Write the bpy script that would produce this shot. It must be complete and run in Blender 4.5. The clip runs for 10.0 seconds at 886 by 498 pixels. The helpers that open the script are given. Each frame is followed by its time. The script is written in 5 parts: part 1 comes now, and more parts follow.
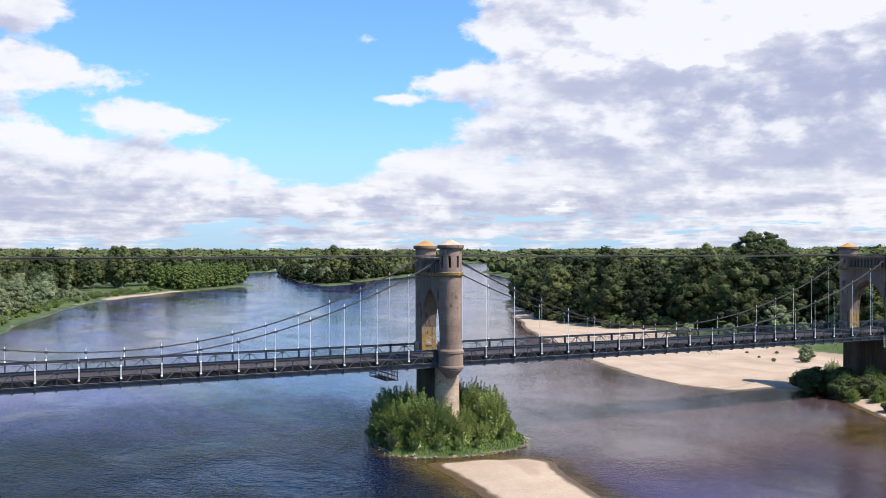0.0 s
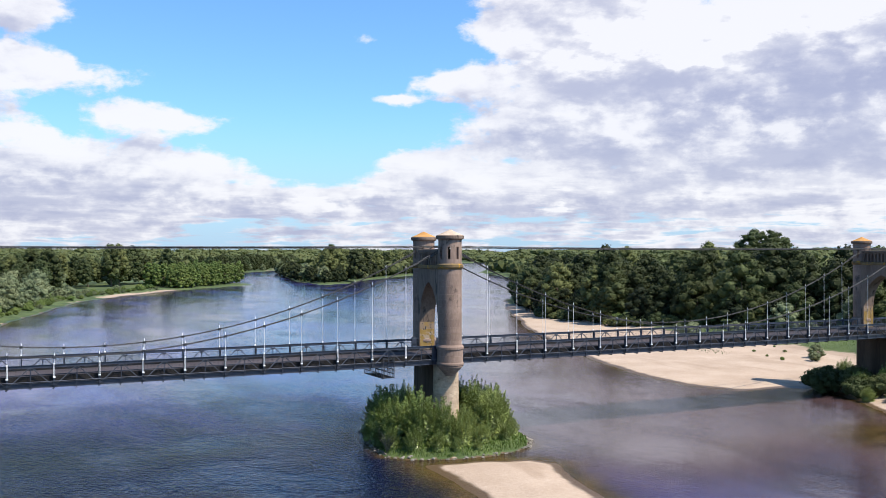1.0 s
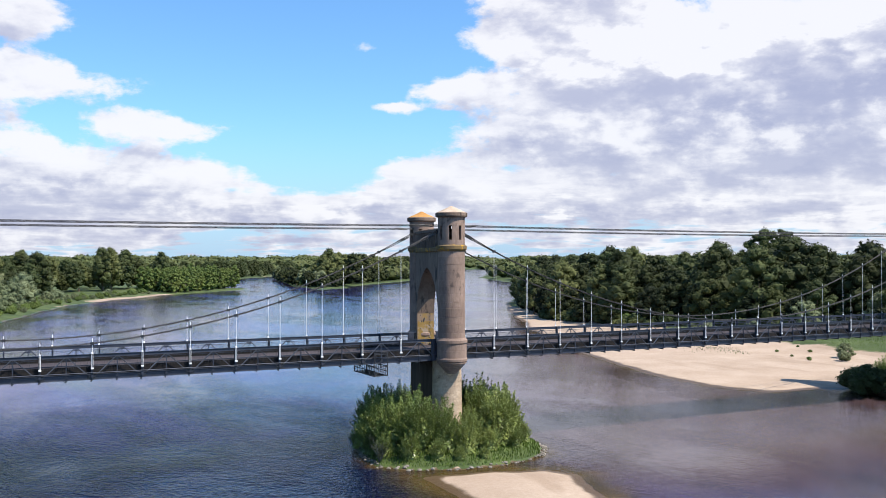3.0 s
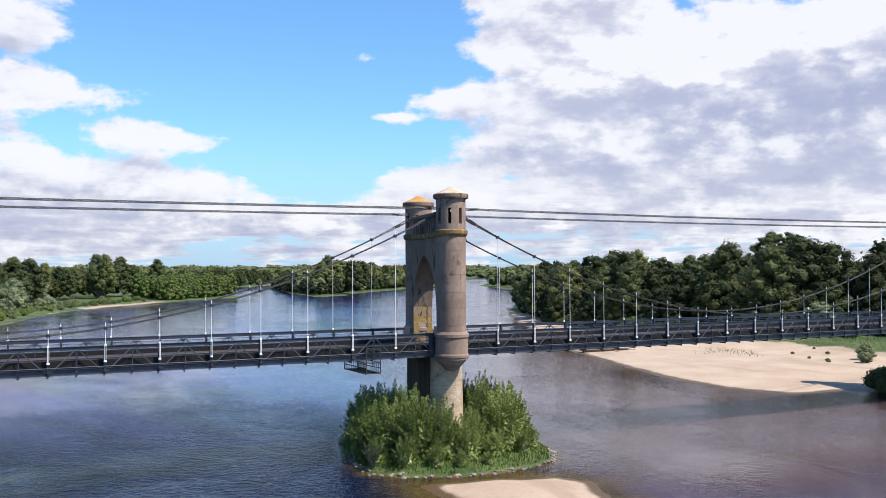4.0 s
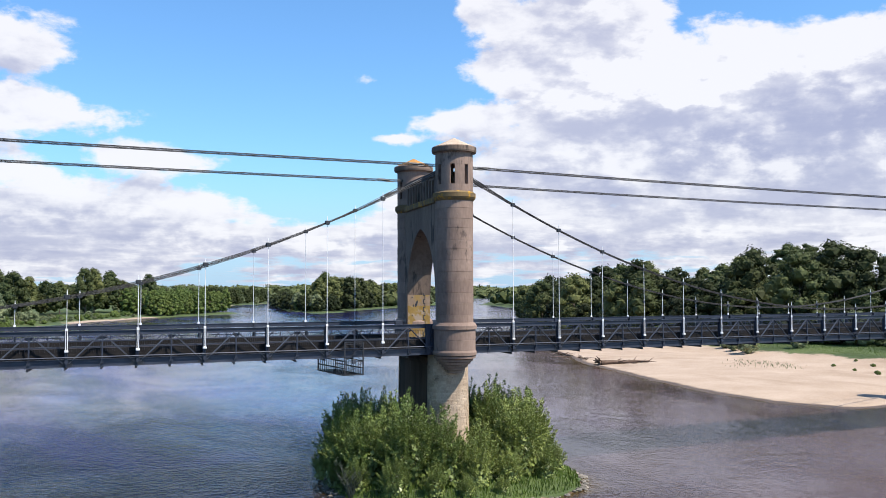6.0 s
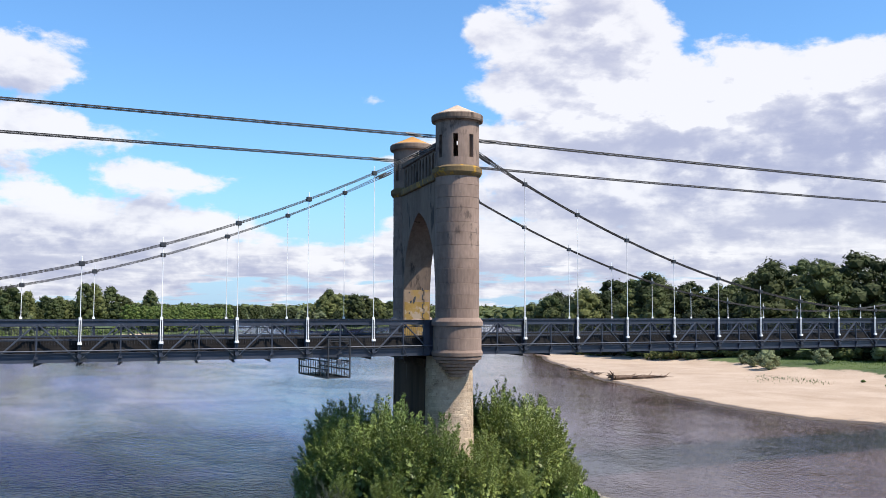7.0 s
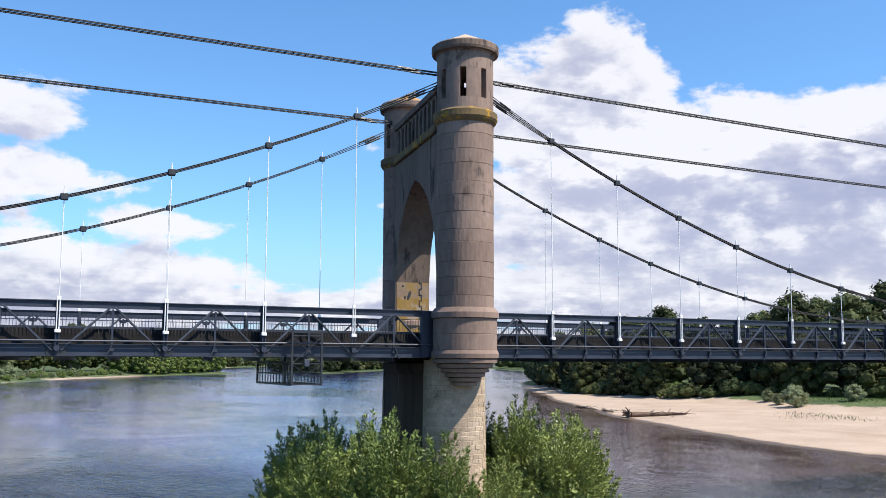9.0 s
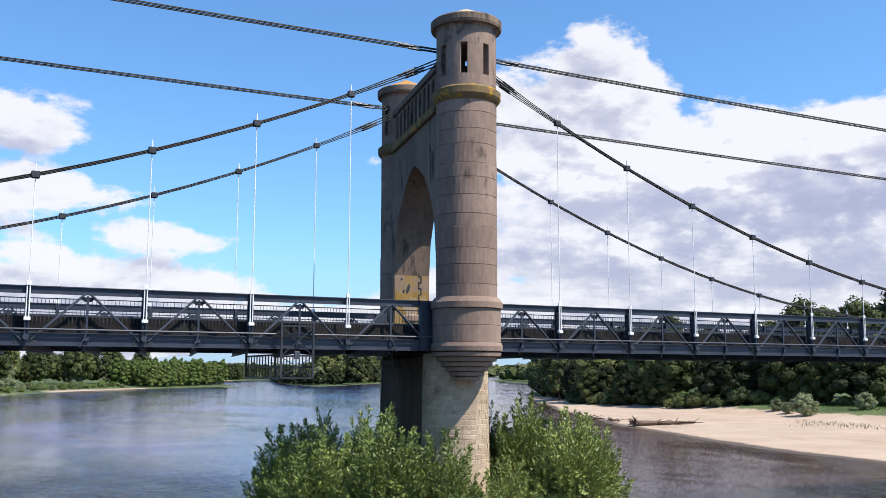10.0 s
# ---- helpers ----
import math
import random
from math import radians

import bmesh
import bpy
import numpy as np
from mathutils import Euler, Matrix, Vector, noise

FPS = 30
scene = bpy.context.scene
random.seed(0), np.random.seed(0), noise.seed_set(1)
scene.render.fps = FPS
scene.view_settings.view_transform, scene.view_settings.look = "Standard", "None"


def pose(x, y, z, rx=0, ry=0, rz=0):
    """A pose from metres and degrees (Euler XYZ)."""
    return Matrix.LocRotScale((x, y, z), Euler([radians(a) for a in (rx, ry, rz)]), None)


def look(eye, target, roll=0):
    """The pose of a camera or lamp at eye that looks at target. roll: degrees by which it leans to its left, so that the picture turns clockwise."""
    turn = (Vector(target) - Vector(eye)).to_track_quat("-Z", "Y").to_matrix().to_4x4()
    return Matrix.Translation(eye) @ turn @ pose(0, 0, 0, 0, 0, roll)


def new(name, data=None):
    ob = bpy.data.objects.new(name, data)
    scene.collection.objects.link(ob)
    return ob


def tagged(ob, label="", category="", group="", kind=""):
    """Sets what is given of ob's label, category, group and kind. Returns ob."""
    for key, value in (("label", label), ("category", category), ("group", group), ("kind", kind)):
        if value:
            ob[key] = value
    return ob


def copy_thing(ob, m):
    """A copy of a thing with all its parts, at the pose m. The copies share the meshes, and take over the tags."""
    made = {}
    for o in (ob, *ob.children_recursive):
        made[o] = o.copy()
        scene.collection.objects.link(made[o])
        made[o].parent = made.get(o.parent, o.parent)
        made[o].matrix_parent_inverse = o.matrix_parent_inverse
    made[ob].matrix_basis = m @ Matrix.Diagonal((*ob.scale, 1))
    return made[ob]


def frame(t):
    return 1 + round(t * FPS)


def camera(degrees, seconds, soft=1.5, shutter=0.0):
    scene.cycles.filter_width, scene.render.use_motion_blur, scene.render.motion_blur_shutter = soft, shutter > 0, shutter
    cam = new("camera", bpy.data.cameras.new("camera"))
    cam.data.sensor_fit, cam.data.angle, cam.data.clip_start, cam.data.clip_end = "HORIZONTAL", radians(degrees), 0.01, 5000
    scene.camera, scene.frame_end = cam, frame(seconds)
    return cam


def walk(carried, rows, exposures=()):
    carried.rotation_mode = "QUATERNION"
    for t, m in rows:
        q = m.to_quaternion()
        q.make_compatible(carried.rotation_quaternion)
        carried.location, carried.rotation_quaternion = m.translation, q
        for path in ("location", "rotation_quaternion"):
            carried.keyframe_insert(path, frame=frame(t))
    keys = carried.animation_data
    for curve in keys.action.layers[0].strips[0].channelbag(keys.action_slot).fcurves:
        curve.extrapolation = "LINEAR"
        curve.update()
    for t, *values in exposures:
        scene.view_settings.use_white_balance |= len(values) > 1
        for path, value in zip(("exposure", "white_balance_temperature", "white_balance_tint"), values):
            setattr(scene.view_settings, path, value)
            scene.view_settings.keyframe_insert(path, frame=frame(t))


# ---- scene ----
cam = camera(50.7, 10.0, soft=0.8)
PATH = [
    (0, (-58.302, -118.785, 25.916), (-57.401, -116.999, 25.926), -0.1),
    (0.5, (-56.911, -115.976, 25.301), (-56.009, -114.191, 25.311), 0.1),
    (1, (-55.448, -113.044, 24.676), (-54.545, -111.26, 24.687), 0.0),
    (1.5, (-53.894, -110.011, 23.882), (-52.99, -108.227, 23.9), -0.1),
    (2, (-52.199, -106.801, 23.186), (-51.297, -105.016, 23.208), -0.2),
    (2.5, (-50.569, -103.215, 22.557), (-49.665, -101.431, 22.579), -0.1),
    (4, (-44.151, -90.816, 19.156), (-43.247, -89.032, 19.204), -0.3),
    (4.5, (-41.932, -86.177, 18.224), (-41.027, -84.394, 18.278), -0.2),
    (5, (-39.573, -81.609, 17.413), (-38.67, -79.825, 17.473), -0.1),
    (6.5, (-32.295, -67.625, 14.278), (-31.397, -65.842, 14.393), -0.1),
    (7, (-29.768, -63.093, 13.306), (-28.879, -61.307, 13.443), 0.1),
    (7.5, (-27.763, -58.409, 12.453), (-26.867, -56.628, 12.616), 0.1),
    (8, (-25.783, -54.571, 11.608), (-24.89, -52.791, 11.794), 0.2),
    (8.5, (-24.25, -51.452, 10.832), (-23.359, -49.674, 11.043), 0.2),
    (9, (-23.026, -48.901, 10.29), (-22.137, -47.125, 10.526), 0.2),
    (9.5, (-22.101, -47.217, 9.717), (-21.218, -45.441, 9.974), 0.2),
    (10, (-21.493, -46.204, 9.318), (-20.612, -44.428, 9.582), 0.1),
]
walk(cam, [(t, look(eye, target, roll)) for t, eye, target, roll in PATH])

# ---- light: sky with cumulus, one sun ----
SUN_EL = radians(56)
SUN_AZ = Vector((0.60, -0.80))
sun_data = bpy.data.lights.new("sun", "SUN")
sun_data.energy, sun_data.angle, sun_data.color = 5.0, radians(0.53), (1.0, 0.92, 0.82)
sun = new("sun", sun_data)
sun_to = Vector((SUN_AZ.x * math.cos(SUN_EL), SUN_AZ.y * math.cos(SUN_EL), math.sin(SUN_EL)))
sun.matrix_world = look(sun_to * 300, (0, 0, 0))
scene.view_settings.exposure = 0.7


class Nodes:
    """A small helper to write node trees in short lines."""

    def __init__(self, tree):
        self.tree = tree

    def add(self, kind, ins=None, **props):
        node = self.tree.nodes.new(kind)
        for key, value in props.items():
            if key == "blend_type":
                node.blend_type = value
            elif key == "operation":
                node.operation = value
            elif key == "data_type":
                node.data_type = value
            elif key == "attribute_name":
                node.attribute_name = value
            elif key == "interpolation_type":
                node.interpolation_type = value
        for key, value in (ins or {}).items():
            self.put(node.inputs[key], value)
        return node

    def put(self, socket, value):
        if isinstance(value, bpy.types.NodeSocket):
            self.tree.links.new(value, socket)
        else:
            socket.default_value = value

    def math(self, op, a, b=0.0, c=0.0):
        node = self.add("ShaderNodeMath", operation=op)
        for i, v in enumerate((a, b, c)):
            self.put(node.inputs[i], v)
        return node.outputs[0]

    def vec(self, op, a, b=(0, 0, 0)):
        node = self.add("ShaderNodeVectorMath", operation=op)
        self.put(node.inputs[0], a)
        self.put(node.inputs[1], b)
        return node.outputs[0]

    def ramp(self, value, lo, hi, to_lo=0.0, to_hi=1.0):
        node = self.add("ShaderNodeMapRange", interpolation_type="SMOOTHSTEP")
        for key, v in (("Value", value), ("From Min", lo), ("From Max", hi), ("To Min", to_lo), ("To Max", to_hi)):
            self.put(node.inputs[key], v)
        return node.outputs[0]

    def mix(self, fac, a, b, blend="MIX"):
        node = self.add("ShaderNodeMix", data_type="RGBA", blend_type=blend)
        self.put(node.inputs[0], fac)
        self.put(node.inputs[6], a if isinstance(a, bpy.types.NodeSocket) else (*a, 1))
        self.put(node.inputs[7], b if isinstance(b, bpy.types.NodeSocket) else (*b, 1))
        return node.outputs[2]

    def noise(self, vector, scale, detail=4.0, rough=0.55, distort=0.0):
        node = self.add("ShaderNodeTexNoise", {"Vector": vector, "Scale": scale, "Detail": detail, "Roughness": rough, "Distortion": distort})
        return node.outputs[0]


def cloud_group():
    """How much cloud there is in a direction of the sky."""
    group = bpy.data.node_groups.new("cloud_field", "ShaderNodeTree")
    group.interface.new_socket("Direction", in_out="INPUT", socket_type="NodeSocketVector")
    group.interface.new_socket("Field", in_out="OUTPUT", socket_type="NodeSocketFloat")
    group.interface.new_socket("Billow", in_out="OUTPUT", socket_type="NodeSocketFloat")
    group.interface.new_socket("Belly", in_out="OUTPUT", socket_type="NodeSocketFloat")
    n = Nodes(group)
    start, end = n.add("NodeGroupInput"), n.add("NodeGroupOutput")
    d = n.vec("NORMALIZE", start.outputs[0])
    sep = n.add("ShaderNodeSeparateXYZ", {0: d})
    x, y, z = sep.outputs
    az = n.math("SUBTRACT", n.math("ARCTAN2", x, y), 0.467)
    el = n.math("ARCSINE", z)
    low = n.math("ADD", n.math("MAXIMUM", z, 0.0), 0.10)
    p = n.add("ShaderNodeCombineXYZ", {0: n.math("DIVIDE", x, low), 1: n.math("DIVIDE", y, low), 2: 0.0}).outputs[0]
    coarse = n.noise(p, 0.85, 9.0, 0.56, 0.25)
    flat = n.add("ShaderNodeCombineXYZ", {0: az, 1: n.math("MULTIPLY", el, 1.7), 2: 0.3}).outputs[0]
    puffs = n.math("SUBTRACT", n.noise(flat, 11.0, 10.0, 0.60, 0.15), 0.5)
    rolls = n.math("SUBTRACT", n.noise(flat, 34.0, 7.0, 0.55, 0.1), 0.5)
    streaks = n.math("SUBTRACT", n.noise(p, 1.9, 8.0, 0.6, 0.3), 0.5)
    low_down = n.ramp(el, radians(1.0), radians(7.0), 1.0, 0.0)
    field = n.math("ADD", n.math("MULTIPLY", n.math("SUBTRACT", coarse, 0.5), 0.55), n.math("MULTIPLY", puffs, n.ramp(low_down, 0.0, 1.0, 0.75, 0.3)))
    field = n.math("ADD", field, n.math("MULTIPLY", rolls, 0.22))
    field = n.math("SUBTRACT", n.math("ADD", field, n.math("MULTIPLY", streaks, n.math("MULTIPLY", low_down, 0.75))), 0.10)
    # azimuth, elevation, half-widths (degrees), weight
    for a, e, sa, se, w in CLOUDS:
        u = n.math("DIVIDE", n.math("SUBTRACT", az, radians(a)), radians(sa))
        v = n.math("DIVIDE", n.math("SUBTRACT", el, radians(e)), radians(se))
        r = n.math("ADD", n.math("MULTIPLY", u, u), n.math("MULTIPLY", v, v))
        field = n.math("ADD", field, n.math("MULTIPLY", n.math("EXPONENT", n.math("MULTIPLY", r, -1.0)), w))
    n.put(end.inputs[0], field)
    flatter = n.add("ShaderNodeCombineXYZ", {0: az, 1: n.math("MULTIPLY", el, 2.1), 2: 1.7}).outputs[0]
    billow = n.math("ADD", n.math("MULTIPLY", n.noise(flatter, 7.0, 6.0, 0.5, 0.2), 0.7), n.math("MULTIPLY", n.noise(flatter, 19.0, 6.0, 0.58, 0.2), 0.4))
    billow = n.math("ADD", billow, n.math("MULTIPLY", n.math("SUBTRACT", n.noise(p, 1.7, 7.0, 0.58, 0.2), 0.5), 0.5))
    billow = n.math("ADD", billow, n.math("MULTIPLY", n.math("ADD", rolls, n.math("MULTIPLY", streaks, low_down)), 0.28))
    n.put(end.inputs[1], billow)
    belly = n.math("MULTIPLY", low_down, n.ramp(streaks, -0.06, 0.12, 0.0, 0.55))
    for a, e, sa, se, w in BELLIES:
        u = n.math("DIVIDE", n.math("SUBTRACT", az, radians(a)), radians(sa))
        v = n.math("DIVIDE", n.math("ADD", n.math("SUBTRACT", el, radians(e)), n.math("MULTIPLY", n.math("SUBTRACT", billow, 0.55), 0.09)), radians(se))
        r = n.math("ADD", n.math("MULTIPLY", u, u), n.math("MULTIPLY", v, v))
        belly = n.math("ADD", belly, n.math("MULTIPLY", n.math("EXPONENT", n.math("MULTIPLY", r, -1.0)), w))
    broken = n.ramp(n.math("ADD", puffs, n.math("MULTIPLY", rolls, 0.7)), -0.13, 0.15, 1.45, 0.1)
    n.put(end.inputs[2], n.math("MULTIPLY", belly, broken))
    return group


CLOUDS = [
    (10.5, 18.5, 4.0, 3.2, 0.42), (3.4, 18.0, 2.6, 2.6, 0.36), (1.2, 17.2, 1.7, 1.3, 0.28), (0.8, 10.6, 3.0, 0.9, 0.34), (3.2, 13.2, 2.6, 1.0, 0.20), (-2.0, 5.6, 3.4, 1.3, 0.26),
    (16.0, 9.0, 13.0, 5.4, 0.46), (9.5, 15.5, 5.0, 5.0, 0.40), (28.0, 12.0, 8.0, 4.0, 0.36),
    (4.5, 4.8, 8.0, 2.2, 0.26), (-25.0, 14.0, 4.6, 2.0, 0.38), (-25.0, 10.2, 4.4, 1.3, 0.34),
    (-16.6, 8.0, 4.6, 1.2, 0.37), (-2.8, 9.4, 1.8, 0.35, 0.22), (-5.1, 13.0, 1.9, 0.7, 0.33),
    (-21.0, 5.0, 9.0, 2.0, 0.36), (-10.0, 3.2, 9.5, 1.3, 0.30), (-24.0, 2.4, 8.0, 1.2, 0.30), (22.0, 4.0, 9.0, 1.6, 0.25), (-10.0, 42.0, 50.0, 16.0, -0.5), (0.0, 0.8, 60.0, 1.6, 0.15),
    (-7.0, 14.0, 12.0, 7.0, -0.20), (-7.0, 6.4, 5.5, 2.0, -0.24), (21.0, 19.4, 8.0, 2.8, -0.5), (-24.0, 12.1, 4.0, 0.5, -0.10), (-8.0, 21.0, 16.0, 4.0, -0.20),
]
# undersides of the large clouds
BELLIES = [(19.0, 7.6, 9.0, 1.9, 0.85), (14.0, 3.7, 14.0, 0.8, -0.5), (25.0, 9.6, 5.0, 1.1, 0.7), (5.0, 6.6, 6.0, 0.7, 0.4), (12.5, 10.6, 3.0, 0.9, 0.4), (17.0, 13.0, 8.0, 2.0, -1.2), (20.0, 4.2, 10.0, 0.7, 0.5), (-23.0, 4.4, 6.0, 0.6, 0.6), (-9.0, 2.8, 9.0, 0.45, 0.5), (24.0, 11.0, 5.0, 1.2, 0.5), (-26.0, 8.9, 5.0, 0.5, 0.5), (3.0, 2.6, 12.0, 0.5, 0.45)]
world = bpy.data.worlds.new("sky")
scene.world = world
world.use_nodes = True
world.node_tree.nodes.clear()
w = Nodes(world.node_tree)
toward = w.add("ShaderNodeTexCoord").outputs["Generated"]
air = world.node_tree.nodes.new("ShaderNodeTexSky")
air.sky_type, air.sun_disc = "NISHITA", False
air.sun_elevation, air.sun_rotation = SUN_EL, math.atan2(SUN_AZ.x, SUN_AZ.y)
air.air_density, air.dust_density, air.ozone_density = 1.0, 0.6, 2.2
cloud_field = cloud_group()
here = w.add("ShaderNodeGroup")
here.node_tree = cloud_field
w.put(here.inputs[0], toward)
sunward = w.add("ShaderNodeGroup")
sunward.node_tree = cloud_field
w.put(sunward.inputs[0], w.vec("ADD", toward, (0.010, -0.006, 0.024)))
height = w.add("ShaderNodeSeparateXYZ", {0: toward}).outputs[2]
amount = w.ramp(here.outputs[0], -0.02, 0.10)
relief = w.ramp(w.math("SUBTRACT", here.outputs[1], sunward.outputs[1]), -0.19, 0.13)
core = w.ramp(sunward.outputs[0], -0.02, 0.30)
shade = w.math("MINIMUM", w.math("ADD", w.math("MULTIPLY", w.math("MULTIPLY", core, w.math("SUBTRACT", 1.0, relief)), 1.1), w.math("MULTIPLY", here.outputs[2], 1.0)), 2.0)
shade = w.math("SUBTRACT", 1.0, w.math("EXPONENT", w.math("MULTIPLY", shade, -1.25)))
blue = w.mix(1.0, air.outputs[0], (0.072, 0.106, 0.133), "MULTIPLY")
blue = w.mix(w.ramp(height, 0.0, 0.16, 0.75, 0.0), blue, (0.28, 0.40, 0.57))
white = w.mix(shade, (0.60, 0.595, 0.62), (0.25, 0.265, 0.385))
final_sky = w.mix(w.math("MULTIPLY", amount, 0.93), blue, white)
backdrop = w.add("ShaderNodeBackground", {"Color": final_sky, "Strength": 1.0})
w.tree.links.new(backdrop.outputs[0], w.add("ShaderNodeOutputWorld").inputs[0])


# ---- materials ----
def surface(name, dark, light, scale=1.0, rough=0.8, metal=0.0, bump=0.0, bump_scale=None, spots=None, stretch=(1, 1, 1), vary=0.0, island=0.0, ref="Position"):
    """A principled material: two tones by noise at two scales, with relief. spots: (colour, threshold, scale)."""
    m = bpy.data.materials.new(name)
    m.use_nodes = True
    n = Nodes(m.node_tree)
    shader = m.node_tree.nodes["Principled BSDF"]
    geo = n.add("ShaderNodeNewGeometry")
    place = geo.outputs["Position"] if ref == "Position" else n.add("ShaderNodeTexCoord").outputs["Object"]
    at = n.vec("MULTIPLY", place, stretch)
    big = n.ramp(n.noise(at, scale, 5.0, 0.6), 0.3, 0.7)
    fine = n.ramp(n.noise(at, scale * 9.0, 4.0, 0.65), 0.25, 0.75)
    both = n.math("ADD", n.math("MULTIPLY", big, 0.6), n.math("MULTIPLY", fine, 0.4))
    col = n.mix(both, dark, light)
    for tint, threshold, size in spots or ():
        col = n.mix(n.ramp(n.noise(at, size, 6.0, 0.65), threshold, threshold + 0.09), col, tint)
    if vary:
        info = n.add("ShaderNodeObjectInfo").outputs["Random"]
        col = n.mix(n.math("MULTIPLY", info, vary), col, tuple(c * 0.45 for c in dark))
    if island:
        rnd = geo.outputs["Random Per Island"]
        col = n.mix(n.math("MULTIPLY", rnd, island), col, tuple(min(1, c * 1.9) for c in light))
    n.put(shader.inputs["Base Color"], col)
    n.put(shader.inputs["Roughness"], n.ramp(fine, 0.0, 1.0, max(0.03, rough - 0.08), min(1.0, rough + 0.08)))
    shader.inputs["Metallic"].default_value = metal
    shader.inputs["Specular IOR Level"].default_value = 0.15 if rough > 0.84 else 0.45
    if bump:
        b = n.add("ShaderNodeBump", {"Height": n.noise(at, bump_scale or scale * 6, 6.0, 0.65), "Strength": 0.7, "Distance": bump})
        n.put(shader.inputs["Normal"], b.outputs[0])
    return m


def foliage(name, dark, light, gloss=0.7, vary=0.5, relief=0.0):
    """Leaves: tones differ from leaf to leaf, from clump to clump and from plant to plant, with light passing through."""
    m = bpy.data.materials.new(name)
    m.use_nodes = True
    n = Nodes(m.node_tree)
    shader = m.node_tree.nodes["Principled BSDF"]
    geo = n.add("ShaderNodeNewGeometry")
    pos = geo.outputs["Position"]
    clump = n.ramp(n.noise(pos, 0.30, 4.0, 0.65), 0.3, 0.7)
    leaf = n.math("ADD", n.math("MULTIPLY", geo.outputs["Random Per Island"], 0.25), n.math("MULTIPLY", clump, 0.75))
    col = n.mix(leaf, dark, light)
    whole = n.ramp(n.noise(pos, 0.045, 2.0, 0.5), 0.38, 0.62)
    col = n.mix(n.math("MULTIPLY", whole, 0.4), col, (light[0] * 0.85, light[1] * 0.72, light[2] * 0.62))
    info = n.add("ShaderNodeObjectInfo").outputs["Random"]
    col = n.mix(n.math("MULTIPLY", n.ramp(info, 0.0, 0.6, 1.0, 0.0), vary), col, (dark[0] * 0.8, dark[1] * 0.85, dark[2] * 0.9))
    col = n.mix(n.math("MULTIPLY", n.ramp(info, 0.6, 1.0), vary), col, (light[0] * 1.25, light[1] * 1.15, light[2] * 1.1))
    n.put(shader.inputs["Base Color"], col)
    shader.inputs["Roughness"].default_value = gloss
    shader.inputs["Specular IOR Level"].default_value = 0.25
    if relief:
        b = n.add("ShaderNodeBump", {"Height": n.noise(pos, 1.6, 6.0, 0.7), "Strength": 0.9, "Distance": relief})
        n.put(shader.inputs["Normal"], b.outputs[0])
    through_leaf = n.add("ShaderNodeBsdfTranslucent", {"Color": col})
    mixed = n.add("ShaderNodeMixShader", {0: 0.13, 1: shader.outputs[0], 2: through_leaf.outputs[0]})
    out = m.node_tree.nodes["Material Output"]
    n.tree.links.new(mixed.outputs[0], out.inputs[0])
    return m


STONE = surface("weathered_stone", (0.152, 0.107, 0.086), (0.318, 0.232, 0.186), 0.35, 0.9, bump=0.03, bump_scale=5, vary=0.20,
                spots=[((0.105, 0.080, 0.068), 0.58, 0.8), ((0.34, 0.28, 0.235), 0.66, 2.5), ((0.09, 0.07, 0.06), 0.66, 0.35)], stretch=(1, 1, 0.45))
WALL_STONE = surface("streaked_wall_stone", (0.100, 0.072, 0.056), (0.240, 0.178, 0.138), 0.45, 0.92, bump=0.03, bump_scale=4,
                     spots=[((0.065, 0.050, 0.042), 0.54, 0.9)], stretch=(1, 1, 0.22))
# Black staining, plus the shade of the pier's flat side put into the colour.
PIER_STONE = surface("damp_black_stained_stone", (0.038, 0.025, 0.017), (0.120, 0.083, 0.060), 0.5, 0.9, bump=0.03, bump_scale=4,
                     spots=[((0.16, 0.13, 0.105), 0.62, 0.7)], stretch=(1, 1, 0.15))
LICHEN = surface("lichen_covered_stone", (0.10, 0.074, 0.050), (0.21, 0.145, 0.065), 1.3, 0.95, bump=0.02,
                 spots=[((0.36, 0.20, 0.03), 0.54, 1.6), ((0.15, 0.12, 0.10), 0.62, 1.1)])
ROOF_PALE = surface("pale_roof_stone", (0.34, 0.26, 0.19), (0.50, 0.40, 0.31), 0.8, 0.9, bump=0.02, spots=[((0.45, 0.25, 0.08), 0.68, 1.5)])
ROOF_RUST = surface("rust_lichen_roof_stone", (0.33, 0.16, 0.045), (0.46, 0.25, 0.09), 0.8, 0.9, bump=0.02, spots=[((0.30, 0.22, 0.16), 0.60, 1.7)])
RUBBLE = surface("pale_rubble_stone", (0.34, 0.255, 0.18), (0.56, 0.445, 0.325), 0.9, 0.9, bump=0.05, bump_scale=6, vary=0.38, spots=[((0.23, 0.165, 0.115), 0.58, 1.1), ((0.60, 0.50, 0.39), 0.64, 3.0)])
MORTAR = surface("old_mortar", (0.30, 0.235, 0.17), (0.46, 0.37, 0.28), 0.9, 0.95, bump=0.04, bump_scale=7, spots=[((0.20, 0.15, 0.11), 0.60, 0.8)])
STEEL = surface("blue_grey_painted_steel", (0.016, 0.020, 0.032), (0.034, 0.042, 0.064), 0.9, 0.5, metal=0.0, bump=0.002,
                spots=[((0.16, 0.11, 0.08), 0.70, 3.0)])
# Lighter copy of the truss steel: the catch of light is put into its colour.
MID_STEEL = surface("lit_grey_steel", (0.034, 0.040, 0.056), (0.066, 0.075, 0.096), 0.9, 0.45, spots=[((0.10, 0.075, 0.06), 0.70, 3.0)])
PALE_STEEL = surface("pale_grey_steel", (0.20, 0.225, 0.26), (0.31, 0.335, 0.375), 0.8, 0.4, spots=[((0.2, 0.15, 0.11), 0.72, 4.0)])
